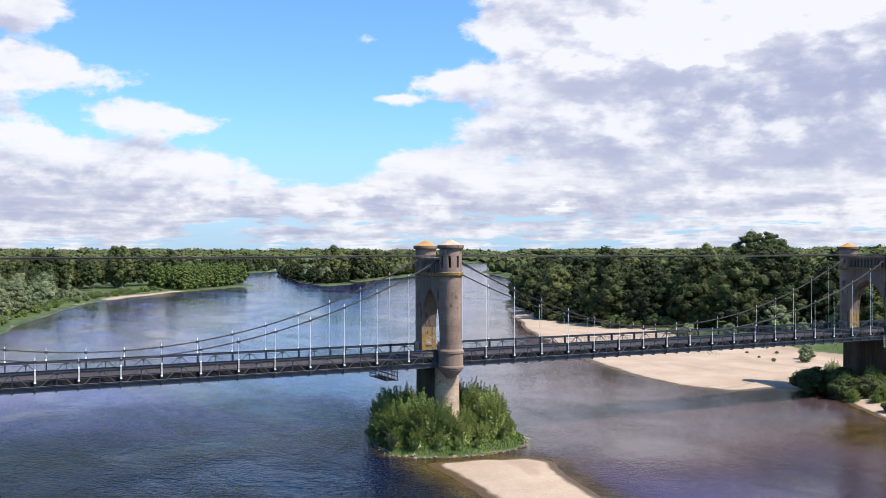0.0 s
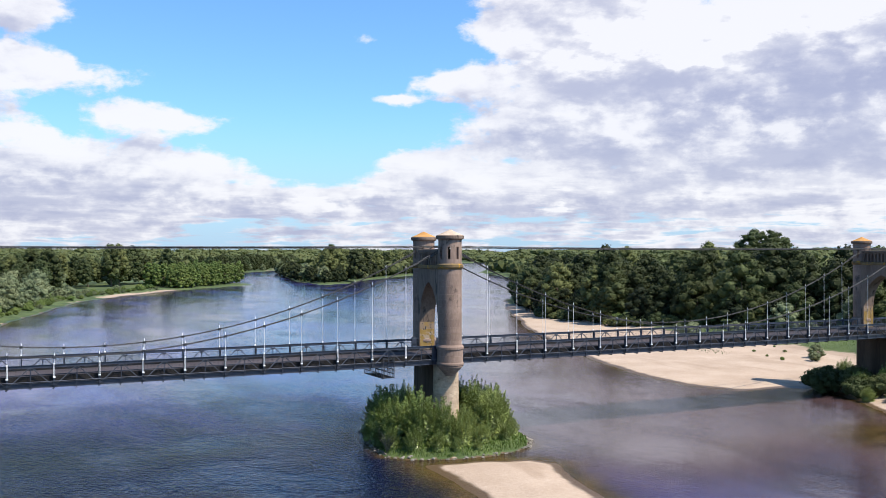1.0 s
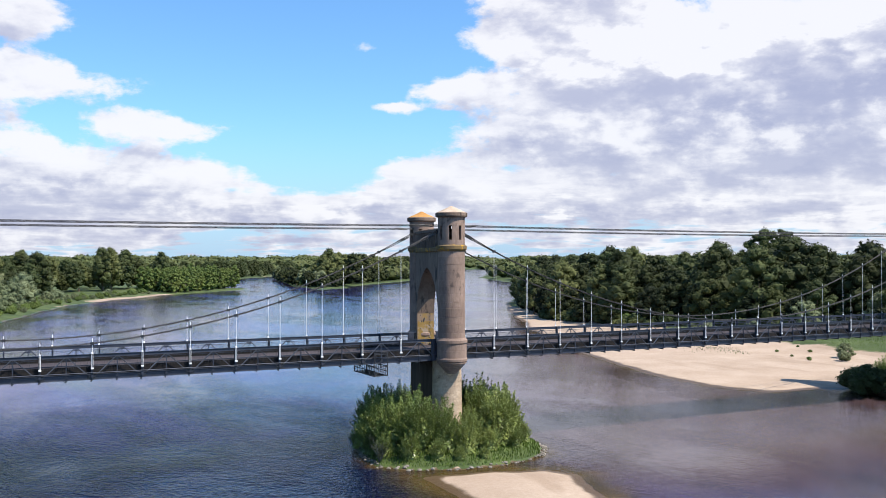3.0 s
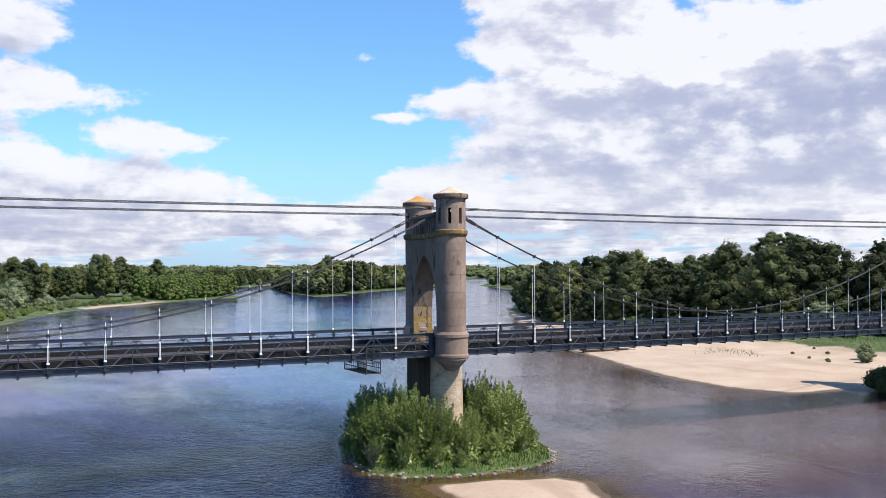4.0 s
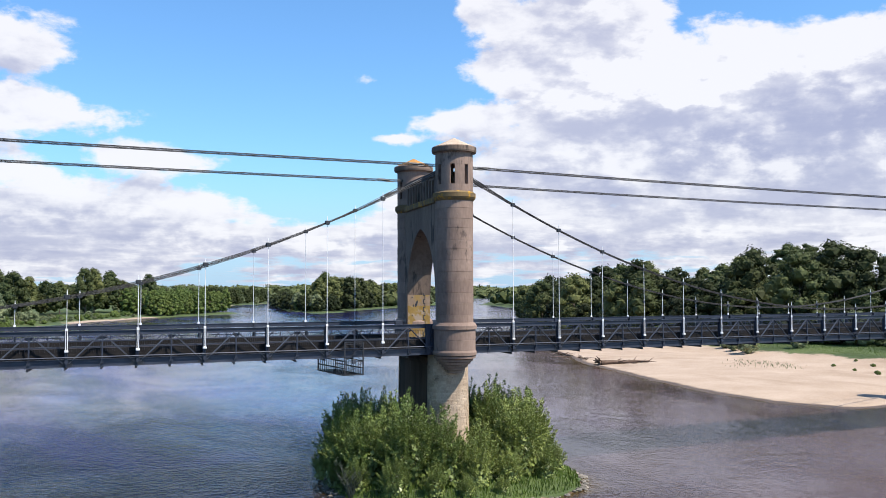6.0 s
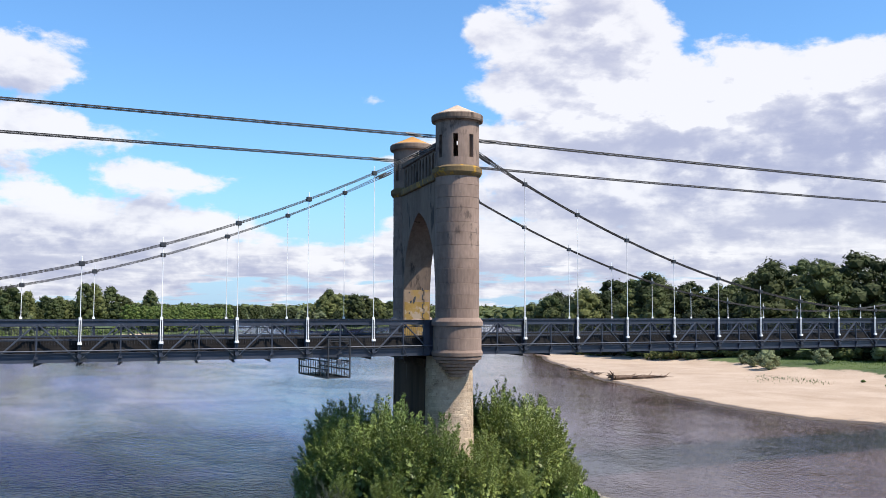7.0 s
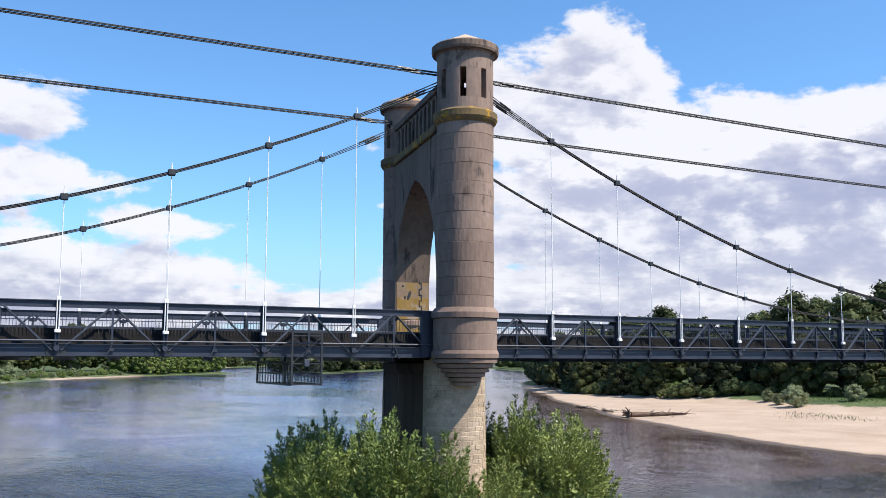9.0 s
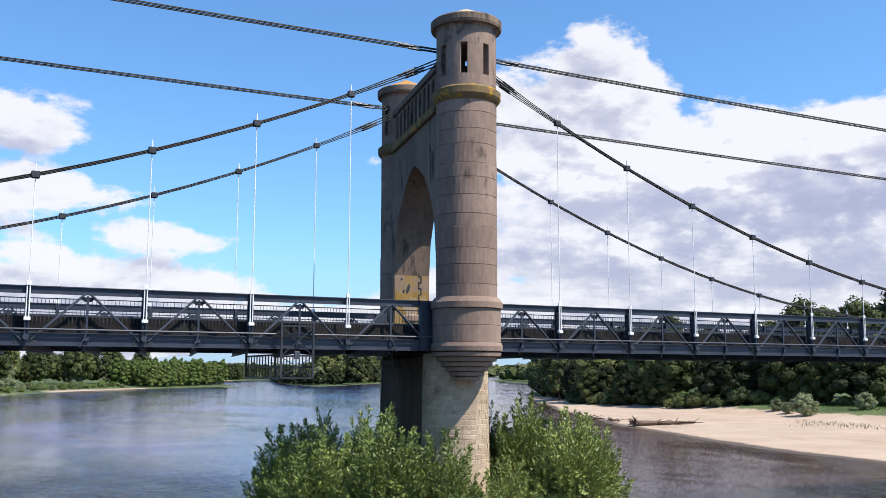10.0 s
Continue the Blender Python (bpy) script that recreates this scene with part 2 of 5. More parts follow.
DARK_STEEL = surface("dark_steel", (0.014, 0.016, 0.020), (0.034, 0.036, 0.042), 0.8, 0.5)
CABLE = surface("dark_wire_rope", (0.008, 0.008, 0.010), (0.022, 0.022, 0.024), 1.5, 0.65, metal=0.0, bump=0.004, bump_scale=30)
WHITE_STEEL = surface("white_painted_steel", (0.62, 0.63, 0.64), (0.80, 0.80, 0.80), 1.0, 0.4, spots=[((0.45, 0.40, 0.34), 0.68, 4.0)])
ASPHALT = surface("worn_asphalt", (0.048, 0.041, 0.045), (0.082, 0.070, 0.074), 0.25, 0.9, bump=0.006, bump_scale=20)
# Near-black base colour carries the deck's shade behind the truss.
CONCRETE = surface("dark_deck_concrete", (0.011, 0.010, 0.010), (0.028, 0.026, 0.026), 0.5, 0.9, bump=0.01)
BARK = surface("bark", (0.07, 0.055, 0.045), (0.17, 0.14, 0.11), 1.5, 0.95, bump=0.03, ref="Object")
DEAD_TWIG = surface("dark_dead_twigs", (0.030, 0.036, 0.030), (0.075, 0.085, 0.070), 2.0, 0.9)
DRIFT = surface("bleached_driftwood", (0.07, 0.045, 0.032), (0.17, 0.12, 0.09), 2.0, 0.9, bump=0.02)
ROCK = surface("shore_rock", (0.13, 0.115, 0.095), (0.30, 0.275, 0.24), 1.2, 0.9, bump=0.03, vary=0.6)
LEAF_WILLOW = foliage("willow_shrub_leaves", (0.060, 0.105, 0.022), (0.260, 0.325, 0.100), 0.34, 0.35)
LEAF_OAK = foliage("broadleaf_leaves", (0.012, 0.019, 0.006), (0.046, 0.060, 0.017), 0.75, 0.8)
# Olive foliage, its tone raised to stand for haze over left and far woods.
LEAF_OLIVE = foliage("olive_green_leaves", (0.034, 0.052, 0.016), (0.112, 0.130, 0.044), 0.75, 0.7)
LEAF_GREY = foliage("grey_willow_leaves", (0.075, 0.100, 0.046), (0.205, 0.240, 0.128), 0.7, 0.35)
LEAF_YOUNG = foliage("young_poplar_leaves", (0.060, 0.100, 0.022), (0.135, 0.185, 0.048), 0.7, 0.3)
GRASS = foliage("grass_blades", (0.032, 0.066, 0.011), (0.105, 0.168, 0.032), 0.7, 0.2)


def ground_material():
    m = bpy.data.materials.new("river_bank_ground")
    m.use_nodes = True
    n = Nodes(m.node_tree)
    shader = m.node_tree.nodes["Principled BSDF"]
    pos = n.add("ShaderNodeNewGeometry").outputs["Position"]
    sandy = n.add("ShaderNodeAttribute", attribute_name="sandy").outputs["Fac"]
    z = n.add("ShaderNodeSeparateXYZ", {0: pos}).outputs[2]
    grain = n.noise(pos, 0.12, 6.0, 0.6)
    fine = n.noise(pos, 2.2, 6.0, 0.7)
    dry = n.mix(n.ramp(n.math("ADD", n.math("MULTIPLY", grain, 0.6), n.math("MULTIPLY", fine, 0.4)), 0.3, 0.7), (0.300, 0.220, 0.155), (0.410, 0.318, 0.240))
    streak = n.noise(n.vec("MULTIPLY", pos, (0.10, 0.035, 0.0)), 1.0, 5.0, 0.6, 0.6)
    dry = n.mix(n.ramp(streak, 0.56, 0.66, 0.0, 0.45), dry, (0.235, 0.165, 0.110))
    damp = n.ramp(n.math("ADD", z, n.math("MULTIPLY", n.math("SUBTRACT", n.noise(pos, 0.4, 6.0, 0.65), 0.5), 0.16)), 0.09, 0.18)
    sand = n.mix(damp, (0.088, 0.056, 0.028), dry)
    turf = n.mix(n.ramp(n.noise(pos, 0.07, 6.0, 0.65), 0.35, 0.65), (0.026, 0.050, 0.010), (0.084, 0.116, 0.028))
    turf = n.mix(n.ramp(fine, 0.35, 0.7, 0.0, 0.6), turf, (0.038, 0.056, 0.016))
    edge = n.ramp(n.math("ADD", sandy, n.math("MULTIPLY", n.math("SUBTRACT", n.noise(pos, 0.18, 6.0, 0.7), 0.5), 0.9)), 0.42, 0.58)
    n.put(shader.inputs["Base Color"], n.mix(edge, turf, sand))
    n.put(shader.inputs["Roughness"], n.ramp(damp, 0.0, 1.0, 0.45, 0.95))
    b = n.add("ShaderNodeBump", {"Height": n.math("ADD", fine, n.noise(pos, 0.5, 5.0, 0.6)), "Strength": 0.6, "Distance": 0.12})
    n.put(shader.inputs["Normal"], b.outputs[0])
    return m


def water_material():
    m = bpy.data.materials.new("river_water")
    m.use_nodes = True
    n = Nodes(m.node_tree)
    shader = m.node_tree.nodes["Principled BSDF"]
    pos = n.add("ShaderNodeNewGeometry").outputs["Position"]
    silt = n.add("ShaderNodeAttribute", attribute_name="silt").outputs["Fac"]
    shoal = n.add("ShaderNodeAttribute", attribute_name="shoal").outputs["Fac"]
    drift = n.noise(n.vec("MULTIPLY", pos, (1.0, 0.45, 0.0)), 0.035, 5.0, 0.6, 0.8)
    # Near-left water darkened, far water paled in base colour, standing in for sky reflection.
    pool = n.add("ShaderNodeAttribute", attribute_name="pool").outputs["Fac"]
    murk_and_sky = n.math("SUBTRACT", n.ramp(drift, 0.36, 0.64), n.math("MULTIPLY", pool, 0.97))
    deep = n.mix(murk_and_sky, (0.0008, 0.0010, 0.014), (0.032, 0.031, 0.138))
    muddy = n.mix(n.ramp(drift, 0.3, 0.7), (0.048, 0.030, 0.032), (0.078, 0.051, 0.054))
    bed = n.mix(n.ramp(n.noise(pos, 0.25, 5.0, 0.6), 0.3, 0.7), (0.034, 0.022, 0.006), (0.080, 0.050, 0.015))
    patch = n.math("ADD", silt, n.math("MULTIPLY", n.math("SUBTRACT", drift, 0.5), 0.5))
    col = n.mix(n.ramp(patch, 0.12, 0.75), deep, muddy)
    near = n.math("ADD", shoal, n.math("MULTIPLY", n.math("SUBTRACT", n.noise(pos, 0.3, 5.0, 0.6), 0.5), 0.35))
    col = n.mix(n.ramp(near, 0.18, 0.85), col, bed)
    n.put(shader.inputs["Base Color"], col)
    shader.inputs["IOR"].default_value = 1.33
    shader.inputs["Specular IOR Level"].default_value = 0.5
    n.put(shader.inputs["Roughness"], n.ramp(drift, 0.35, 0.65, 0.05, 0.13))
    calm = n.ramp(n.noise(n.vec("MULTIPLY", pos, (1.0, 0.6, 0.0)), 0.05, 4.0, 0.6, 1.2), 0.3, 0.7, 0.35, 1.2)
    ripple = n.math("MULTIPLY", n.noise(n.vec("MULTIPLY", pos, (1.0, 0.7, 0.0)), 2.0, 4.0, 0.55, 0.4), calm)
    swell = n.noise(n.vec("MULTIPLY", pos, (1.0, 0.55, 0.0)), 0.28, 4.0, 0.55, 0.8)
    height = n.math("ADD", n.math("MULTIPLY", ripple, 0.62), n.math("MULTIPLY", swell, 0.6))
    height = n.math("MULTIPLY", height, n.ramp(pool, 0.0, 1.0, 0.23, 1.7))
    b = n.add("ShaderNodeBump", {"Height": height, "Strength": 1.0, "Distance": 0.44})
    n.put(shader.inputs["Normal"], b.outputs[0])
    return m


def mural_material():
    return surface("faded_painted_plaster", (0.185, 0.132, 0.092), (0.27, 0.198, 0.140), 1.1, 0.9, bump=0.015,
                   spots=[((0.25, 0.165, 0.065), 0.50, 0.8), ((0.20, 0.16, 0.13), 0.66, 1.3)])


OCHRE = surface("peeling_ochre_paint", (0.205, 0.125, 0.034), (0.29, 0.195, 0.070), 1.6, 0.9, spots=[((0.30, 0.235, 0.17), 0.50, 0.9), ((0.16, 0.12, 0.09), 0.66, 1.6)])
GROUND, WATER, MURAL = ground_material(), water_material(), mural_material()


# ---- mesh helpers ----
def link(name, bm, material, parent=None, label="", smooth=False):
    me = bpy.data.meshes.new(name)
    bm.to_mesh(me)
    bm.free()
    me.materials.append(material)
    if smooth:
        me.polygons.foreach_set("use_smooth", [True] * len(me.polygons))
    ob = new(name, me)
    ob.parent = parent
    return tagged(ob, label)


def part(name, bm, material, parent, label="", smooth=False):
    return link(name, bm, material, parent, label, smooth)


def again(name, me, parent, m):
    """One more object on a mesh that is there already."""
    ob = new(name, me)
    ob.parent = parent
    ob.matrix_basis = m
    return ob


def thing(name, label, category, group="", m=None, kind=""):
    ob = new(name)
    ob.empty_display_size = 0.3
    if m is not None:
        ob.matrix_basis = m
    return tagged(ob, label, category, group, kind)


def box(bm, x0, x1, y0, y1, z0, z1, bevel=0.0):
    made = bmesh.ops.create_cube(bm, size=1.0, matrix=Matrix.LocRotScale(((x0 + x1) / 2, (y0 + y1) / 2, (z0 + z1) / 2), None, (x1 - x0, y1 - y0, z1 - z0)))
    if bevel:
        edges = list({e for v in made["verts"] for e in v.link_edges})
        bmesh.ops.bevel(bm, geom=edges, offset=bevel, segments=1, affect="EDGES")
    return bm


def beam(bm, a, b, wide, deep, spin=0.0):
    """A square-edged bar from a to b."""
    a, b = Vector(a), Vector(b)
    d = b - a
    turn = d.to_track_quat("Z", "Y").to_matrix().to_4x4()
    m = Matrix.Translation((a + b) / 2) @ turn @ Matrix.Rotation(spin, 4, "Z") @ Matrix.Diagonal((wide, deep, d.length, 1))
    bmesh.ops.create_cube(bm, size=1.0, matrix=m)
    return bm


def rod(bm, a, b, r, n=8, r2=None):
    a, b = Vector(a), Vector(b)
    d = b - a
    m = Matrix.Translation((a + b) / 2) @ d.to_track_quat("Z", "Y").to_matrix().to_4x4()
    bmesh.ops.create_cone(bm, cap_ends=True, segments=n, radius1=r, radius2=r if r2 is None else r2, depth=d.length, matrix=m)
    return bm


def tube(bm, points, radii, n=6):
    """A bent round bar through points."""
    rings = []
    for i, p in enumerate(points):
        p = Vector(p)
        d = Vector(points[min(i + 1, len(points) - 1)]) - Vector(points[max(i - 1, 0)])
        q = d.to_track_quat("Z", "Y")
        rings.append([bm.verts.new(p + q @ Vector((radii[i] * math.cos(2 * math.pi * k / n), radii[i] * math.sin(2 * math.pi * k / n), 0))) for k in range(n)])
    for a, b in zip(rings, rings[1:]):
        for k in range(n):
            bm.faces.new((a[k], a[(k + 1) % n], b[(k + 1) % n], b[k]))
    bm.faces.new(rings[0][::-1])
    bm.faces.new(rings[-1])
    return bm


def lathe(bm, profile, n=40, cx=0.0, cy=0.0):
    """A closed turned body from (radius, height) pairs, bottom to top."""
    rings = [[bm.verts.new((cx + r * math.cos(2 * math.pi * k / n), cy + r * math.sin(2 * math.pi * k / n), z)) for k in range(n)] for r, z in profile]
    for a, b in zip(rings, rings[1:]):
        for k in range(n):
            bm.faces.new((a[k], a[(k + 1) % n], b[(k + 1) % n], b[k]))
    bm.faces.new(rings[0][::-1])
    bm.faces.new(rings[-1])
    return bm


def arc_block(bm, r0, r1, a0, a1, z0, z1, n=4, inset=0.0):
    """A curved block between two radii, two angles (radians) and two heights."""
    rows = []
    for i in range(n + 1):
        a = a0 + (a1 - a0) * i / n
        c, s = math.cos(a), math.sin(a)
        rows.append([bm.verts.new((r * c, r * s, z)) for r, z in ((r0, z0), (r1 - inset, z0), (r1, z0 + inset), (r1, z1 - inset), (r1 - inset, z1), (r0, z1))])
    for p, q in zip(rows, rows[1:]):
        for k in range(6):
            bm.faces.new((p[k], q[k], q[(k + 1) % 6], p[(k + 1) % 6]))
    bm.faces.new(rows[0])
    bm.faces.new(rows[-1][::-1])
    bmesh.ops.recalc_face_normals(bm, faces=bm.faces)
    return bm


def mesh_from(name, verts, faces, material):
    me = bpy.data.meshes.new(name)
    me.from_pydata(verts.tolist() if hasattr(verts, "tolist") else verts, [], faces.tolist() if hasattr(faces, "tolist") else faces)
    me.materials.append(material)
    return me


# ---- plan of land and water (metres, water at z = 0) ----
RIGHT_BANK = [(1500, 2200), (1139, 1892), (906, 1546), (560, 985), (395, 590), (268, 412), (188, 298), (163, 254), (134, 198), (115, 161), (97, 122), (83, 91), (74.5, 66),
              (67, 41), (65, 23), (69, 13.5), (79, 13), (83, 9), (78, -5), (69, -19), (62, -40), (56, -80), (60, -200), (100, -500), (300, -1500), (500, -4600),
              (4600, -4600), (4600, 4600), (2600, 4600), (1700, 2500)]
LEFT_BANK = [(-50, 215), (-41, 265), (-5, 402), (30, 470), (74, 540), (110, 580), (136, 614), (154, 644), (140, 662), (95, 700), (95, 830), (205, 985), (296, 1157), (345, 1228), (413, 1420), (560, 1750),
             (800, 2060), (1150, 2150), (1500, 2300), (2400, 4600), (-4600, 4600), (-4600, -4600), (-900, -4600), (-300, -1000), (-170, -200), (-95, 60)]
MID_ISLAND = [(304, 1074), (232, 800), (205, 690), (194, 590), (228, 622), (265, 690), (390, 847), (520, 1020), (640, 1250), (700, 1420), (640, 1480), (430, 1250)]
PIER_ISLAND = [(-6.4, 9.0), (-9.6, -2.5), (-10.3, -8.2), (-7.7, -11.3), (-3.2, -13.4), (2.6, -13.6), (8.4, -11.5), (11.2, -7.0), (11.9, -2.0), (11.5, 4), (9, 11), (4, 15), (-2, 14)]
NEAR_BAR = [(-8.1, -14.8), (-8.4, -20.4), (-9.1, -28.8), (-9.8, -36), (-11, -48), (-4, -54), (0, -46), (2.0, -34.5), (3.4, -29.2), (6.2, -20.8), (4.7, -17.6), (-1, -15.6)]
SAND_FIELD = [(50, 11), (50, 60), (75, 115), (160, 262), (186, 300), (154, 219), (148, 190), (138, 150), (135, 128), (131, 100), (127, 78), (127, 54), (125, 36), (118, 18), (102, 6), (88, 4), (72, -2), (60, -30), (66, -38), (76, -14), (82, 3)]


def inside_distance(px, py, poly):
    """How far points lie inside (plus) or outside (minus) a polygon."""
    best = np.full(px.shape, 1e18)
    inside = np.zeros(px.shape, bool)
    for (ax, ay), (bx, by) in zip(poly, poly[1:] + poly[:1]):
        dx, dy = bx - ax, by - ay
        t = np.clip(((px - ax) * dx + (py - ay) * dy) / (dx * dx + dy * dy), 0, 1)
        best = np.minimum(best, (px - ax - t * dx) ** 2 + (py - ay - t * dy) ** 2)
        cross = (ay > py) != (by > py)
        with np.errstate(divide="ignore", invalid="ignore"):
            xi = ax + (py - ay) * dx / (dy if dy else 1e-9)
        inside ^= cross & (px < xi)
    return np.where(inside, 1, -1) * np.sqrt(best)


def wobble(px, py, size, seed):
    rng = np.random.RandomState(seed)
    out = 0.0
    for k in range(5):
        a, ph = rng.uniform(0, 6.28), rng.uniform(0, 6.28)
        f = (1.7 ** k) / size
        out = out + np.sin((px * math.cos(a) + py * math.sin(a)) * f * 2 + ph + 1.3 * np.sin((px * math.sin(a) - py * math.cos(a)) * f + ph)) / (1.5 ** k)
    return out / 2.2


def land_height(px, py):
    """Height of the ground and how sandy it is."""
    wob = wobble(px, py, 14.0, 3)
    far = np.hypot(px, py)
    shore = np.clip(far / 400, 0.4, 3) * wob * 1.3
    r = inside_distance(px, py, RIGHT_BANK) + shore
    l = inside_distance(px, py, LEFT_BANK) + shore * 1.5
    m = inside_distance(px, py, MID_ISLAND) + shore
    p = inside_distance(px, py, PIER_ISLAND) + 0.35 * wobble(px, py, 2.2, 8)
    b = inside_distance(px, py, NEAR_BAR) + 0.3 * wobble(px, py, 4.0, 9)
    sand = inside_distance(px, py, SAND_FIELD)

    def rise(d, slope, top, under):
        return np.where(d > 0, top * (1 - np.exp(-d * slope / top)), np.maximum(d * under, -2.2))

    sandbar = 1 / (1 + np.exp(-(sand + 2) / 2.5))
    zr = np.where(r > 0, sandbar * (rise(r, 0.03, 0.75, 0) + 0.16 * (1 - np.exp(-np.clip(r, 0, None) / 0.6))) + (1 - sandbar) * rise(r, 0.25, 2.6, 0), np.maximum(r * 0.05, -2.2))
    zl = rise(l, 0.10, 2.8, 0.12)
    zm = rise(m, 0.08, 2.2, 0.12)
    zp = rise(p, 0.55, 1.1, 0.45)
    zb = rise(b, 0.13, 0.62, 0.055)
    z = np.maximum.reduce([zr, zl, zm, zp, zb])
    hills = np.clip((far - 2300) / 1700, 0, 1)
    hills = hills * hills * (3 - 2 * hills)
    z = z + hills * (20 + 8 * wobble(px, py, 700.0, 5))
    bank = (np.exp(-np.clip(l, 0, None) / 12.0) * (l > -4) * (wobble(px, py, 60.0, 6) > -0.25) * (py > 385))
    sandy = np.clip(np.maximum.reduce([sandbar * (r > -30), np.clip(b + 3, 0, 1), bank * 0.9, np.where((z < 0.05) & (far < 380), 0.8, 0.0), np.exp(-np.clip(r, 0, None) / 9.0) * (py < 22) * (r > -30)]), 0, 1)
    sandy = np.where(p > 0.4, 0.0, sandy)
    return z, sandy, (r, l, m, p, b)


def spaced(stops):
    """Grid lines: (from, to, step) stretches."""
    out = []
    for a, c, step in stops:
        out.extend(np.arange(a, c, step).tolist())
    out.append(stops[-1][1])
    return np.array(out)


def sheet(name, xs, ys, attributes, z_of, material):
    gx, gy = np.meshgrid(xs, ys)
    z, extra = z_of(gx.ravel(), gy.ravel())
    verts = np.stack([gx.ravel(), gy.ravel(), z], 1)
    nx, ny = len(xs), len(ys)
    i = (np.arange(ny - 1)[:, None] * nx + np.arange(nx - 1)[None, :]).ravel()
    faces = np.stack([i, i + 1, i + nx + 1, i + nx], 1)
    me = mesh_from(name, verts, faces, material)
    for key, values in zip(attributes, extra):
        me.attributes.new(key, "FLOAT", "POINT").data.foreach_set("value", values.astype(np.float32))
    me.polygons.foreach_set("use_smooth", [True] * len(me.polygons))
    return new(name, me)


XS = spaced([(-4600, -600, 250), (-600, -120, 40), (-120, -16, 4), (-16, 14, 0.75), (14, 60, 2.5), (60, 190, 1.8), (190, 420, 8), (420, 1300, 30), (1300, 4600, 220)])
YS = spaced([(-4600, -400, 350), (-400, -60, 20), (-60, -34, 3), (-34, 16, 0.75), (16, 130, 2.0), (130, 320, 3.5), (320, 720, 7), (720, 2300, 28), (2300, 4600, 130)])


def ground_z(px, py):
    z, sandy, _ = land_height(px, py)
    return z, (sandy,)


def water_z(px, py):
    z, sandy, (r, l, m, p, b) = land_height(px, py)
    silt = np.exp(-np.clip(-r, 0, None) / 60.0) * (1 / (1 + np.exp(-(px - 1) / 7.0))) * np.exp(-np.clip(py - 160, 0, None) / 120.0)
    silt = np.maximum(silt, 0.8 * np.exp(-((px - 30) / 30.0) ** 2 - ((py + 15) / 40.0) ** 2))
    shoal = np.maximum.reduce([np.exp(-np.clip(-b, 0, None) / 4.0), 0.85 * np.exp(-np.clip(-p, 0, None) / 1.8), 0.95 * np.exp(-np.clip(-r, 0, None) / 2.2) * (py < 330), 0.85 * np.exp(-((px - 58) / 15.0) ** 2 - ((py + 30) / 15.0) ** 2),
                               0.6 * np.exp(-np.clip(-l, 0, None) / 8.0), 0.5 * np.exp(-np.clip(-m, 0, None) / 10.0)])
    # Mask of the near-left water: weaker sky reflection painted in, ripples rougher.
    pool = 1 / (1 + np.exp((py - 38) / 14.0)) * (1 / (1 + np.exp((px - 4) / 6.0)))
    return np.zeros(px.shape), (silt, shoal, pool)


ground = tagged(sheet("ground", XS, YS, ("sandy",), ground_z, GROUND), "pale sand bars and green grassy river banks", "ground", kind="structure")
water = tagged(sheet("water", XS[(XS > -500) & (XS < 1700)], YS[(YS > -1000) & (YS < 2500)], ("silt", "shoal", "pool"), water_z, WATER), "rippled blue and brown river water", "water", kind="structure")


def ground_at(x, y):
    return float(land_height(np.array([float(x)]), np.array([float(y)]))[0][0])


# ---- the bridge ----
SPAN, STEP, FIRST = 90.08, 4.6, 5.94
Y_NEAR, Y_FAR, SHIFT = -4.6, 5.65, 1.85
SKEW = -9.65
HALF = 6.14
WALL = 1.1
TURRET_R = 1.52
PIER_NOSE = 4.1


def tower_pose(x):
    return pose(x + 1.03, 0.55, 0, 0, 0, SKEW)


def arch_z(y, half=4.5, spring=15.0, top=20.9):
    """Underside of the pointed arch."""
    rise = top - spring
    radius = (half * half + rise * rise) / (2 * half)
    c = half - radius
    return spring + math.sqrt(max(0.0, radius ** 2 - (abs(y) - c) ** 2))


def arch_wall_mesh():
    bm = bmesh.new()
    ys = [-5.5, -4.5] + [-4.5 + 9.0 * i / 28 for i in range(1, 28)] + [4.5, 5.5]
    lows = [9.6, None] + [arch_z(y) for y in ys[2:-2]] + [None, 9.6]
    top = 22.8

    def column(y, low):
        return [bm.verts.new((x, y, z)) for x, z in ((-WALL, low), (-WALL, top), (WALL, top), (WALL, low))]

    cols = []
    for y, low in zip(ys, lows):
        if low is None:
            cols.append((column(y, 9.6), column(y, arch_z(y))))
        else:
            c = column(y, low)
            cols.append((c, c))
    for i in range(len(cols) - 1):
        a = cols[i][1] if i > 1 or i == 1 else cols[i][0]
        b = cols[i + 1][0]
        if i == 0:
            a, b = cols[0][0], cols[1][0]
        elif i == len(cols) - 2:
            a, b = cols[i][0], cols[i + 1][0]
        elif i == len(cols) - 3:
            b = cols[i + 1][1]
        for k in range(4):
            bm.faces.new((a[k], a[(k + 1) % 4], b[(k + 1) % 4], b[k]))
    for i in (1, len(cols) - 2):
        lo, hi = cols[i]
        bm.faces.new((lo[0], hi[0], hi[3], lo[3]))
    bmesh.ops.recalc_face_normals(bm, faces=bm.faces)
    return bm


